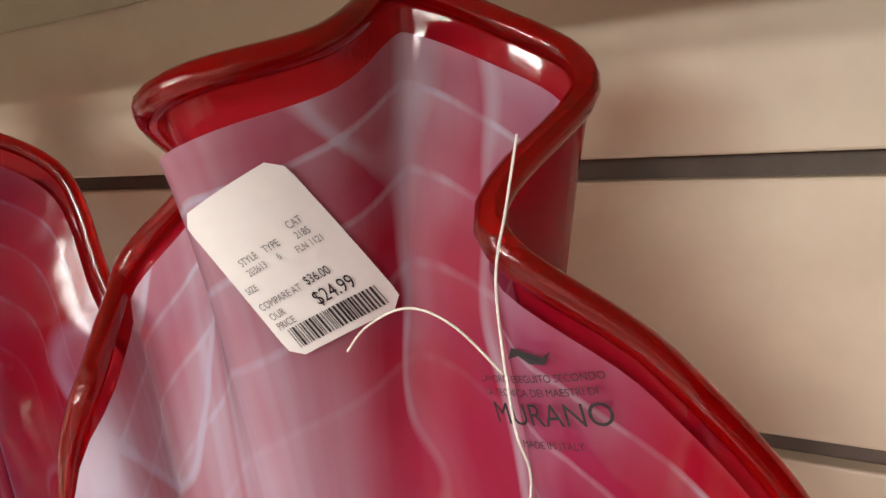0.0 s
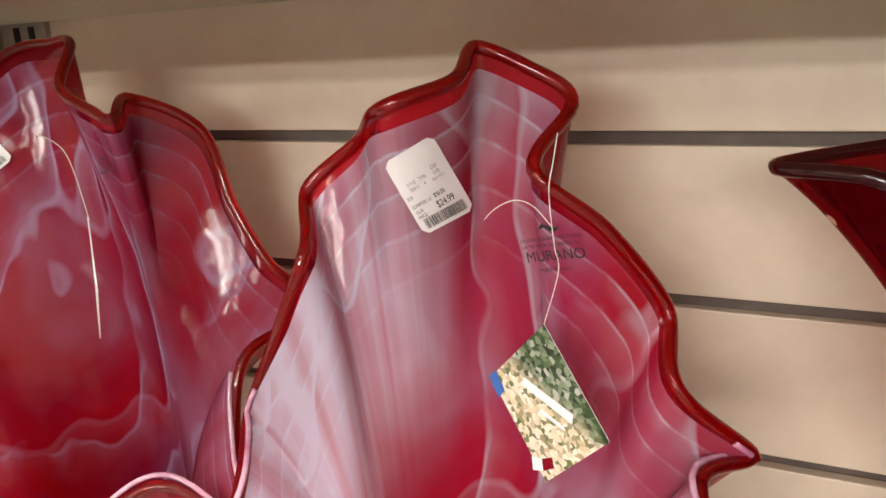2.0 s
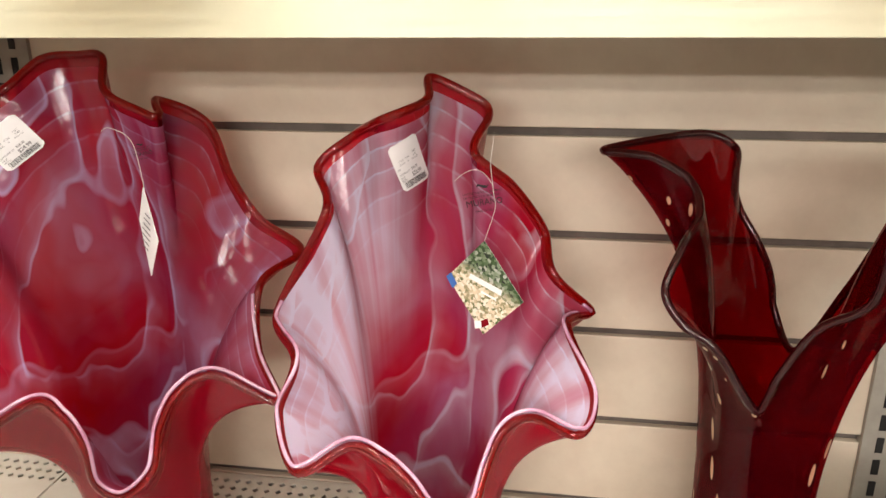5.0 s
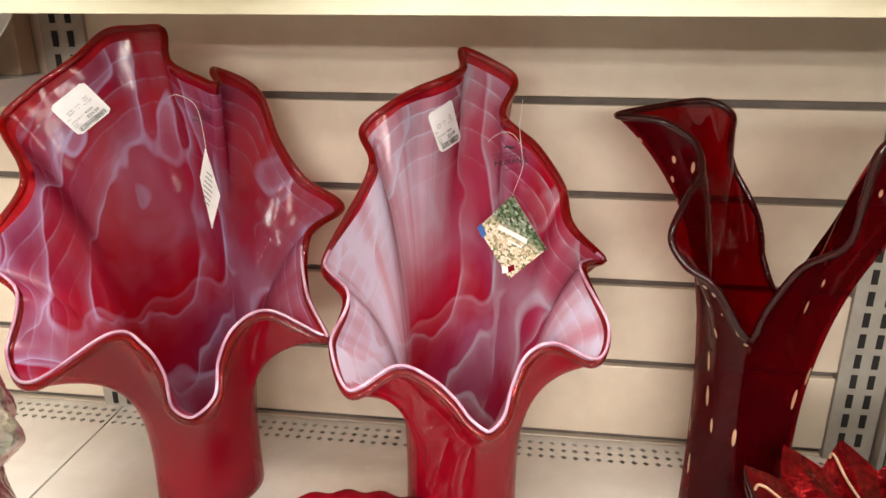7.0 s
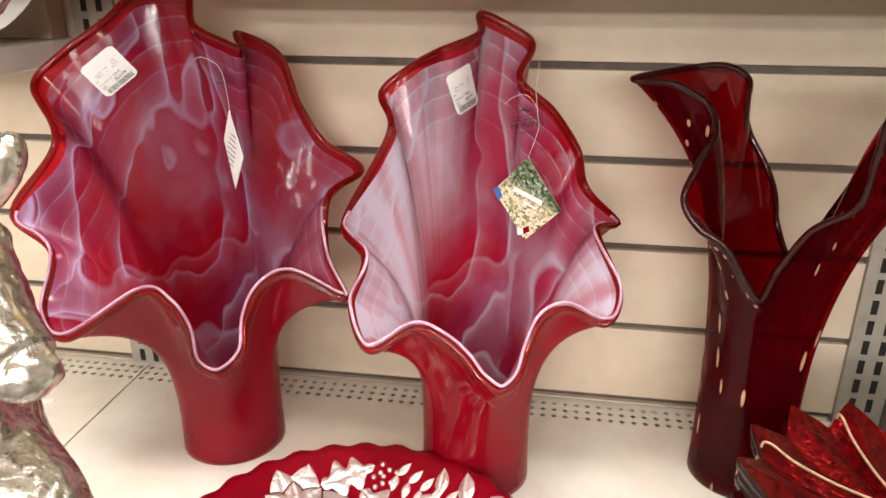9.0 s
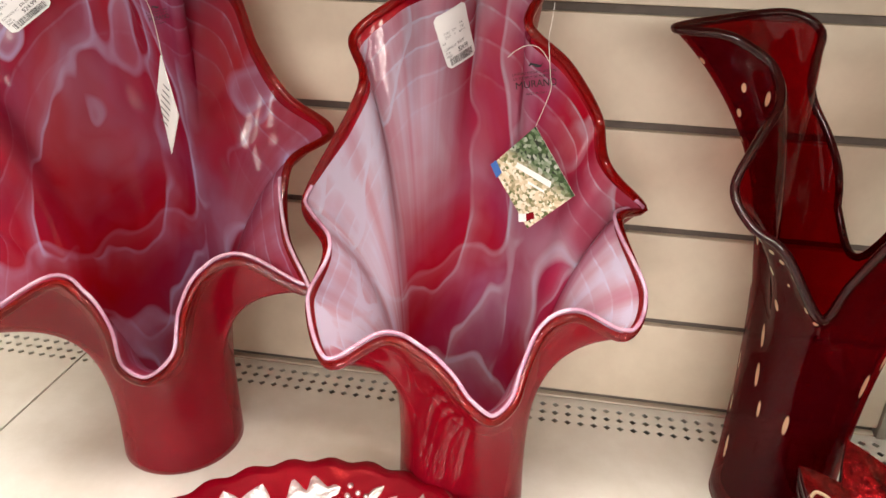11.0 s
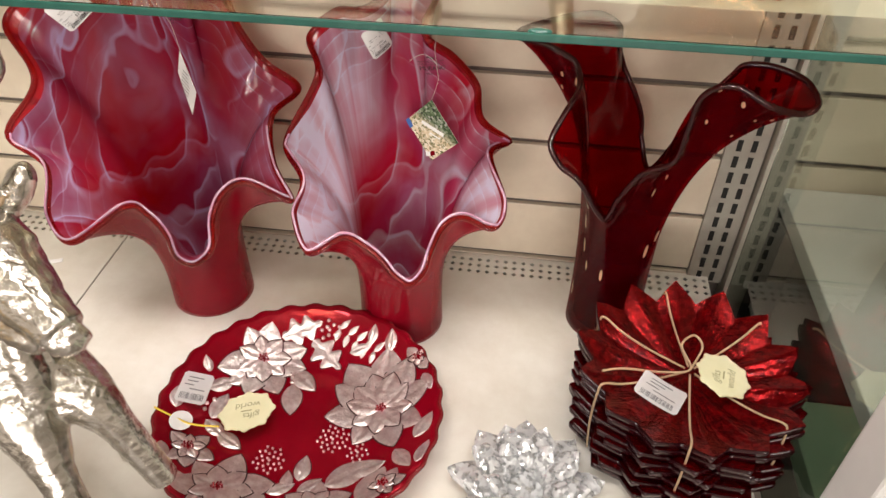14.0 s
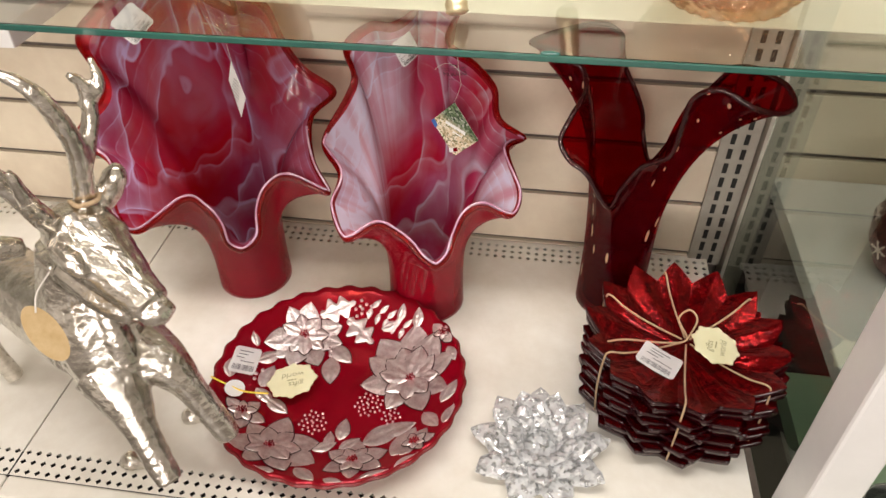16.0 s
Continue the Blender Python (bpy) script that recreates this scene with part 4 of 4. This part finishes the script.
def flat_sticker(place, turn, w, h, label, r=0.003, bow=0.0):
    root = thing("price_sticker", (0, 0, 0), label, "price sticker", "price stickers")
    root.matrix_world = Matrix.Translation(place) @ turn
    bm = sheet(w, h, r, 8, 12)
    for v in bm.verts:
        v.co.z += bow * (v.co.x / w - 0.5) ** 2
    bmesh.ops.solidify(bm, geom=list(bm.faces), thickness=0.0003)
    part("paper", bm, M_PAPER, root)
    bm = bars(w, h * 0.1, h * 0.3, 5)
    bmesh.ops.translate(bm, verts=bm.verts, vec=(0, 0, 0.0008 + bow * 0.06))
    tagged(part("barcode", bm, M_GREY_INK, root), kind="stuff")
    bm = bmesh.new()
    for y0, x0, x1 in ((0.42, 0.35, 0.85), (0.55, 0.15, 0.45), (0.68, 0.2, 0.55), (0.8, 0.2, 0.7)):
        bm.faces.new([bm.verts.new((w * x, h * y, 0.0008 + bow * 0.06)) for x, y in ((x0, y0), (x1, y0), (x1, y0 + 0.03), (x0, y0 + 0.03))])
    part("print_bar", bm, M_GREY_INK, root)
    return root


flat_sticker((-0.277, -0.054, 0.046), pose(0, 0, 0, 2, 12, 3), 0.036, 0.044, "white paper price sticker on the red plate")
scallop_card((-0.190, -0.050, 0.034), pose(0, 0, 0, 3, 6, 195), 0.030, "cream scalloped gift card lying on the red plate", "gift cards")
disc = bmesh.new()
bmesh.ops.create_cone(disc, cap_ends=True, segments=32, radius1=0.013, radius2=0.013, depth=0.0006, matrix=Matrix.Translation((-0.258, -0.078, 0.042)) @ pose(0, 0, 0, 0, 14, 0))
tagged(part("round_sticker", disc, M_WHITE), "small round white sticker on the red plate", "sticker")
string_thing([(-0.292, -0.070, 0.050), (-0.272, -0.074, 0.044), (-0.245, -0.080, 0.040), (-0.214, -0.076, 0.036)], 0.0012, "yellow cord tying the gift card to the plate", M_YELLOW)

# ---------- the stack of leaf plates ----------
STACK = Vector((0.312, 0.016, 0))


def leaf_plate(z):
    """A star-edged glass plate, fourteen points, each with a raised vein."""
    bm = bmesh.new()
    n, pts = 224, 14
    rows = []
    for f in (0.06, 0.2, 0.35, 0.5, 0.62, 0.74, 0.84, 0.92, 1.0):
        row = []
        for k in range(n):
            a = 2 * math.pi * k / n
            ph = (a * pts / (2 * math.pi)) % 1.0
            tip = 1 - abs(2 * ph - 1)
            q = 0.127 * f * (1 - 0.17 * f ** 2 * (1 - tip ** 1.1))
            zz = 0.024 * f ** 2.2 + 0.015 * f ** 1.2 * (tip - 0.5) + 0.0012 * math.sin(a * 70) * f * (1 - f)
            row.append((q * math.cos(a), q * math.sin(a), zz))
        rows.append(row)
    vs = grid_mesh(bm, rows)
    bm.faces.new(vs[0][::-1])
    bmesh.ops.recalc_face_normals(bm, faces=bm.faces)
    root = thing("leaf_plate", STACK + Vector((0, 0, z)), "garnet red star-edged glass plate tied in a stack", "plate", "stacked star plates")
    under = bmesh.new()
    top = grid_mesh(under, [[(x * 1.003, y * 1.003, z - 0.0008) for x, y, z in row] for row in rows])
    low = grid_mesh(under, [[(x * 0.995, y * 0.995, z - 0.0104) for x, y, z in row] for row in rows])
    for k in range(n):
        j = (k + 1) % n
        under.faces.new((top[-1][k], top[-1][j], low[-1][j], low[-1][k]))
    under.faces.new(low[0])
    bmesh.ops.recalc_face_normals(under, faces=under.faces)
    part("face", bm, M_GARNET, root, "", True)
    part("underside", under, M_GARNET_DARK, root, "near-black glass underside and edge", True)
    return root


first_plate = leaf_plate(0.006)
for k in range(1, 9):
    copy_thing(first_plate, Matrix.Translation(STACK + Vector((0.0015 * math.sin(k * 2.1), 0.002 * math.cos(k * 1.7), 0.006 + 0.0122 * k))) @ pose(0, 0, 0, 0, 0, math.degrees(0.07 * math.sin(k * 1.9))))
TOP = 0.006 + 0.0122 * 8


def twine(name_pts, label, r=0.0012):
    ob = part("twine", tube(bmesh.new(), [tuple(p) for p in spline(name_pts, 48, False)], r, 7), M_TWINE, None, label, True)
    return tagged(ob, label, "twine", "twine ties")


for a in (100, 150, 40, 205, 262, 318):
    c, s = math.cos(radians(a)), math.sin(radians(a))
    pts = [STACK + Vector((c * q, s * q, z)) for q, z in ((0.006, TOP + 0.012), (0.05, TOP + 0.013), (0.085, TOP + 0.019), (0.108, TOP + 0.028), (0.114, TOP + 0.018), (0.116, TOP - 0.03), (0.112, 0.02))]
    twine(pts, "jute twine tied over the stack of red plates")
twine([STACK + Vector(p) for p in ((0.0, 0.0, TOP + 0.014), (0.012, 0.020, TOP + 0.030), (0.004, 0.034, TOP + 0.034), (-0.010, 0.022, TOP + 0.028), (0.0, 0.0, TOP + 0.015), (-0.03, -0.010, TOP + 0.016), (-0.075, -0.018, TOP + 0.024), (-0.10, -0.03, TOP + 0.030))], "jute twine bow on the stack of red plates")
scallop_card(STACK + Vector((0.032, -0.010, TOP + 0.020)), pose(0, 0, 0, 10, 6, 75), 0.030, "cream scalloped gift card tied to the stack of plates", "gift cards")
flat_sticker(STACK + Vector((-0.068, -0.046, TOP + 0.021)), pose(0, 0, 0, 4, 8, -28), 0.050, 0.034, "white paper price sticker on the stacked red plates", bow=0.01)

# ---------- the crystal lotus ----------
LOTUS = Vector((0.142, -0.098, 0))
lotus = thing("candle_holder", LOTUS, "faceted clear crystal lotus candle holder", "candle holder")


def crystal_petal(length, width, thick, facets):
    bm = bmesh.new()
    rng = random.Random(facets)
    rows = []
    for i in range(9):
        f = i / 8
        w = width * (math.sin(math.pi * (0.12 + 0.88 * f)) ** 0.75 + 0.03)
        t = thick * (0.35 + 0.65 * math.sin(math.pi * min(f + 0.15, 1)))
        row = []
        for k in range(8):
            a = 2 * math.pi * k / 8 + (i % 2) * math.pi / 8
            j = 1 + rng.uniform(-0.14, 0.14)
            row.append((length * f, w * math.cos(a) * j, t * math.sin(a) * j))
        rows.append(row)
    vs = grid_mesh(bm, rows)
    bm.faces.new(vs[0])
    bm.faces.new(vs[-1])
    bmesh.ops.triangulate(bm, faces=list(bm.faces))
    bmesh.ops.recalc_face_normals(bm, faces=bm.faces)
    return bm


for ring, (count, r0, ln, w, th, up, z) in enumerate(((9, 0.028, 0.062, 0.021, 0.011, 12, 0.012), (9, 0.024, 0.052, 0.018, 0.010, 32, 0.020), (10, 0.024, 0.036, 0.013, 0.008, 56, 0.026))):
    for k in range(count):
        a = 360 * k / count + ring * 22 + 12
        ob = part("petal", crystal_petal(ln, w, th, ring * 20 + k), M_CRYSTAL, lotus)
        ob.matrix_local = pose(0, 0, z, 0, 0, a) @ pose(r0, 0, 0, 0, -up, 0)
cup = bmesh.new()
grid_mesh(cup, [[(r * math.cos(k * math.pi / 12), r * math.sin(k * math.pi / 12), z) for k in range(24)] for r, z in ((0.001, 0.002), (0.034, 0.002), (0.036, 0.014), (0.031, 0.034), (0.026, 0.036), (0.022, 0.030), (0.021, 0.014), (0.001, 0.013))])
bmesh.ops.recalc_face_normals(cup, faces=cup.faces)
part("cup", cup, M_CRYSTAL, lotus)

# ---------- the silver stag ----------
stag = bmesh.new()


def limb(pts, radii, n=14, sides=12):
    p = spline(pts, n, False)
    r = np.interp(np.linspace(0, 1, n), np.linspace(0, 1, len(radii)), radii)
    tube(stag, [tuple(q) for q in p], [float(v) for v in r], sides)


# skull, brow, muzzle with a blunt nose, jaw
limb([(-0.335, -0.155, 0.366), (-0.308, -0.164, 0.366), (-0.276, -0.182, 0.350), (-0.248, -0.197, 0.334), (-0.232, -0.205, 0.325)], [0.024, 0.036, 0.029, 0.021, 0.019])
limb([(-0.240, -0.212, 0.322), (-0.228, -0.207, 0.322), (-0.222, -0.196, 0.324)], [0.011, 0.015, 0.011])
limb([(-0.318, -0.175, 0.340), (-0.282, -0.195, 0.322), (-0.250, -0.207, 0.312)], [0.026, 0.019, 0.011])
limb([(-0.290, -0.150, 0.376), (-0.276, -0.158, 0.370), (-0.266, -0.166, 0.362)], [0.008, 0.011, 0.006])
limb([(-0.310, -0.196, 0.378), (-0.294, -0.204, 0.370), (-0.282, -0.208, 0.360)], [0.008, 0.011, 0.006])
# neck, mane and chest
limb([(-0.326, -0.160, 0.350), (-0.332, -0.160, 0.305), (-0.328, -0.168, 0.262), (-0.312, -0.180, 0.222), (-0.296, -0.190, 0.198)], [0.034, 0.044, 0.052, 0.050, 0.034])
limb([(-0.300, -0.185, 0.300), (-0.292, -0.196, 0.262), (-0.284, -0.204, 0.226), (-0.278, -0.208, 0.204)], [0.010, 0.015, 0.014, 0.008])
limb([(-0.300, -0.190, 0.218), (-0.350, -0.160, 0.222), (-0.420, -0.125, 0.215), (-0.490, -0.085, 0.205), (-0.550, -0.050, 0.195)], [0.036, 0.050, 0.046, 0.044, 0.026])
# forelegs, thick at the shoulder and straight below
limb([(-0.296, -0.172, 0.232), (-0.258, -0.184, 0.214), (-0.236, -0.190, 0.188), (-0.206, -0.195, 0.116)], [0.036, 0.026, 0.016, 0.0135])
limb([(-0.308, -0.205, 0.222), (-0.284, -0.226, 0.202), (-0.266, -0.244, 0.178), (-0.240, -0.266, 0.130)], [0.036, 0.025, 0.016, 0.0135])
limb([(-0.535, -0.040, 0.20), (-0.560, -0.040, 0.13), (-0.570, -0.020, 0.075), (-0.560, -0.010, 0.008)], [0.032, 0.020, 0.012, 0.012])
limb([(-0.535, -0.080, 0.20), (-0.570, -0.090, 0.13), (-0.590, -0.080, 0.075), (-0.585, -0.075, 0.008)], [0.032, 0.020, 0.012, 0.012])
limb([(-0.322, -0.110, 0.006), (-0.310, -0.106, 0.012), (-0.296, -0.104, 0.006)], [0.008, 0.014, 0.007])
limb([(-0.370, -0.184, 0.006), (-0.358, -0.182, 0.012), (-0.342, -0.180, 0.006)], [0.008, 0.014, 0.007])
limb([(-0.300, -0.138, 0.380), (-0.290, -0.130, 0.397), (-0.280, -0.126, 0.414), (-0.277, -0.124, 0.424)], [0.008, 0.013, 0.011, 0.003])
limb([(-0.345, -0.195, 0.375), (-0.365, -0.215, 0.385), (-0.375, -0.235, 0.385)], [0.008, 0.014, 0.003])
limb([(-0.306, -0.150, 0.385), (-0.298, -0.150, 0.415), (-0.291, -0.150, 0.462), (-0.302, -0.158, 0.512), (-0.322, -0.168, 0.535)], [0.011, 0.010, 0.0095, 0.008, 0.004])
limb([(-0.296, -0.147, 0.430), (-0.286, -0.125, 0.470), (-0.285, -0.120, 0.500), (-0.290, -0.128, 0.514)], [0.009, 0.0075, 0.0065, 0.003])
limb([(-0.290, -0.124, 0.480), (-0.276, -0.112, 0.497), (-0.277, -0.110, 0.522)], [0.007, 0.006, 0.0025])
limb([(-0.323, -0.176, 0.385), (-0.316, -0.192, 0.410), (-0.322, -0.206, 0.452), (-0.345, -0.216, 0.492), (-0.352, -0.212, 0.525)], [0.011, 0.010, 0.0095, 0.008, 0.004])
limb([(-0.317, -0.196, 0.425), (-0.300, -0.216, 0.450), (-0.298, -0.222, 0.480)], [0.008, 0.007, 0.003])
bmesh.ops.recalc_face_normals(stag, faces=stag.faces)
stag_ob = tagged(part("stag_figurine", stag, M_SILVER, None, "", True), "leaping stag figurine in hammered antique silver finish", "figurine")
join = stag_ob.modifiers.new("fuse", "REMESH")
join.mode, join.voxel_size, join.use_smooth_shade = "VOXEL", 0.0022, True
tex = bpy.data.textures.new("hammered", "CLOUDS")
tex.noise_scale, tex.noise_depth = 0.012, 2
fur = bpy.data.textures.new("fur_waves", "WOOD")
fur.wood_type, fur.noise_scale, fur.turbulence = "BANDNOISE", 0.009, 7.0
comb = stag_ob.modifiers.new("fur", "DISPLACE")
comb.texture, comb.strength, comb.mid_level = fur, 0.0007, 0.5
dent = stag_ob.modifiers.new("dents", "DISPLACE")
dent.texture, dent.strength, dent.mid_level = tex, 0.0004, 0.5
twine([(-0.312, -0.158, 0.402), (-0.298, -0.166, 0.404), (-0.288, -0.152, 0.402), (-0.300, -0.136, 0.400), (-0.313, -0.150, 0.402)], "jute twine wound round the stag's antler", 0.0022)
oval = bmesh.new()
bmesh.ops.create_cone(oval, cap_ends=True, segments=40, radius1=0.016, radius2=0.016, depth=0.001, matrix=Matrix.Translation((-0.313, -0.248, 0.322)) @ pose(0, 0, 0, 66, 0, 72) @ Matrix.Diagonal((0.85, 1.9, 1, 1)))
tagged(part("oval_tag", oval, M_KRAFT), "oval kraft card tag hanging from the stag", "tag", "hanging tags")
string_thing([(-0.322, -0.205, 0.356), (-0.318, -0.232, 0.356), (-0.313, -0.247, 0.348)], 0.0008, "thin cord holding the oval tag")


# ---------- on the upper glass ----------
def hobnail_bowl(place, label, r_foot, r_top, height):
    root = thing("bowl", place, label, "bowl", "amber glass bowls")
    bm = bmesh.new()
    nu, nv = 144, 30
    for sgn, off in ((1, 0.0), (-1, 0.005)):
        rows = []
        for i in range(nv + 1):
            f = i / nv
            q = r_foot + (r_top - r_foot) * math.sin(f * math.pi / 2) ** 0.75 - off
            row = []
            for k in range(nu):
                a = 2 * math.pi * k / nu
                bump = 0.004 * max(0, math.cos(12 * a + f * 14) * math.cos(12 * a - f * 14)) if sgn > 0 else 0
                row.append(((q + bump) * math.cos(a), (q + bump) * math.sin(a), (0.0 if sgn > 0 else 0.006) + height * f * (1 if sgn > 0 else 0.92)))
            rows.append(row)
        vs = grid_mesh(bm, rows)
        bm.faces.new(vs[0])
        if sgn > 0:
            top = vs[-1]
        else:
            for k in range(nu):
                j = (k + 1) % nu
                bm.faces.new((top[k], top[j], vs[-1][j], vs[-1][k]))
    bmesh.ops.recalc_face_normals(bm, faces=bm.faces)
    part("body", bm, M_AMBER, root, "", True)
    return root


hobnail_bowl((0.256, 0.016, 0.5487), "amber hobnail pressed-glass bowl on the glass shelf", 0.046, 0.080, 0.075)
hobnail_bowl((-0.215, 0.020, 0.5487), "amber pressed-glass bowl on the glass shelf by the wall", 0.055, 0.085, 0.075)


def gold_foot(place, turn, label):
    bm = bmesh.new()
    pts = spline([(0, 0, 0.002), (0, 0.012, 0.020), (0, 0.030, 0.055), (0, 0.040, 0.10)], 26, False)
    tube(bm, [tuple(p) for p in pts], [0.008 + 0.0022 * abs(math.sin(i * 1.3)) - 0.00006 * i for i in range(26)], 12)
    ob = tagged(part("gold_ornament", bm, M_GOLD, None, "", True), label, "ornament", "gilt ornaments")
    ob.matrix_world = Matrix.Translation(place) @ pose(0, 0, 0, 0, 0, turn)
    return ob


gold_foot((0.030, -0.058, 0.553), 20, "pale gold ribbed ornament foot on the glass shelf")
gold_foot((0.120, -0.014, 0.553), -15, "pale gold ribbed ornament foot on the glass shelf")


# ---------- in the next bays ----------
def turned(bm, profile, n=40):
    vs = grid_mesh(bm, [[(r * math.cos(2 * math.pi * k / n), r * math.sin(2 * math.pi * k / n), z) for k in range(n)] for r, z in profile])
    bm.faces.new(vs[0])
    bmesh.ops.recalc_face_normals(bm, faces=bm.faces)
    return bm


pot = thing("snowflake_pot", (0.585, 0.12, 0.17), "plum mercury-glass pot with frosted snowflakes on a white shelf", "pot")
part("body", turned(bmesh.new(), ((0.028, 0.0), (0.042, 0.012), (0.058, 0.045), (0.062, 0.075), (0.050, 0.105), (0.038, 0.115), (0.036, 0.112), (0.046, 0.10))), M_PURPLE, pot, "", True)
for b0, zc in ((200, 0.05), (235, 0.08), (170, 0.085), (255, 0.04)):
    bm = bmesh.new()
    for k in range(6):
        a = k * math.pi / 3
        tube(bm, [(0, 0, 0), (0, 0.012 * math.cos(a), 0.012 * math.sin(a))], 0.0012, 5)
    ob = part("snowflake", bm, M_FROST, pot, "frosted snowflake")
    ob.matrix_local = pose(0.0605 * math.cos(radians(b0)), 0.0605 * math.sin(radians(b0)), zc, 0, 0, b0)
jar = thing("mercury_jar", (0.56, -0.12, -0.12), "speckled green mercury-glass jar on a pale green cloth", "jar")
part("body", turned(bmesh.new(), ((0.03, 0.0), (0.045, 0.01), (0.05, 0.05), (0.048, 0.10), (0.036, 0.13), (0.034, 0.128), (0.044, 0.10))), M_MERCURY, jar, "", True)
disk = thing("white_platter", (-0.585, 0.235, 0.432), "round white ceramic platter standing on the side shelf", "platter")
bm = turned(bmesh.new(), ((0.001, 0.004), (0.075, 0.004), (0.105, 0.014), (0.108, 0.014), (0.105, 0.010), (0.075, 0.0), (0.001, 0.0)), 64)
bmesh.ops.transform(bm, matrix=Matrix.Translation((0, 0, 0.1055)) @ pose(0, 0, 0, 74), verts=bm.verts)
part("dish", bm, M_WHITE, disk, "", True)
scrap = bmesh.new()
box(scrap, -0.022, 0.022, -0.004, 0.004, 0.0, 0.0015, 0.0004)
ob = tagged(part("paper_scrap", scrap, M_PAPER), "small torn white paper scrap lying on the shelf", "paper scrap")
ob.matrix_world = pose(-0.60, 0.20, 0.0005, 0, 0, 22)
carton = thing("cardboard_box", (0, 0, 0), "plain brown cardboard box standing on the side shelf", "box")
box_part("carton", (-1.0, SEAM - 0.036, 0.285, 0.315, 0.4325, 0.60), M_BROWN, carton, 0.002)
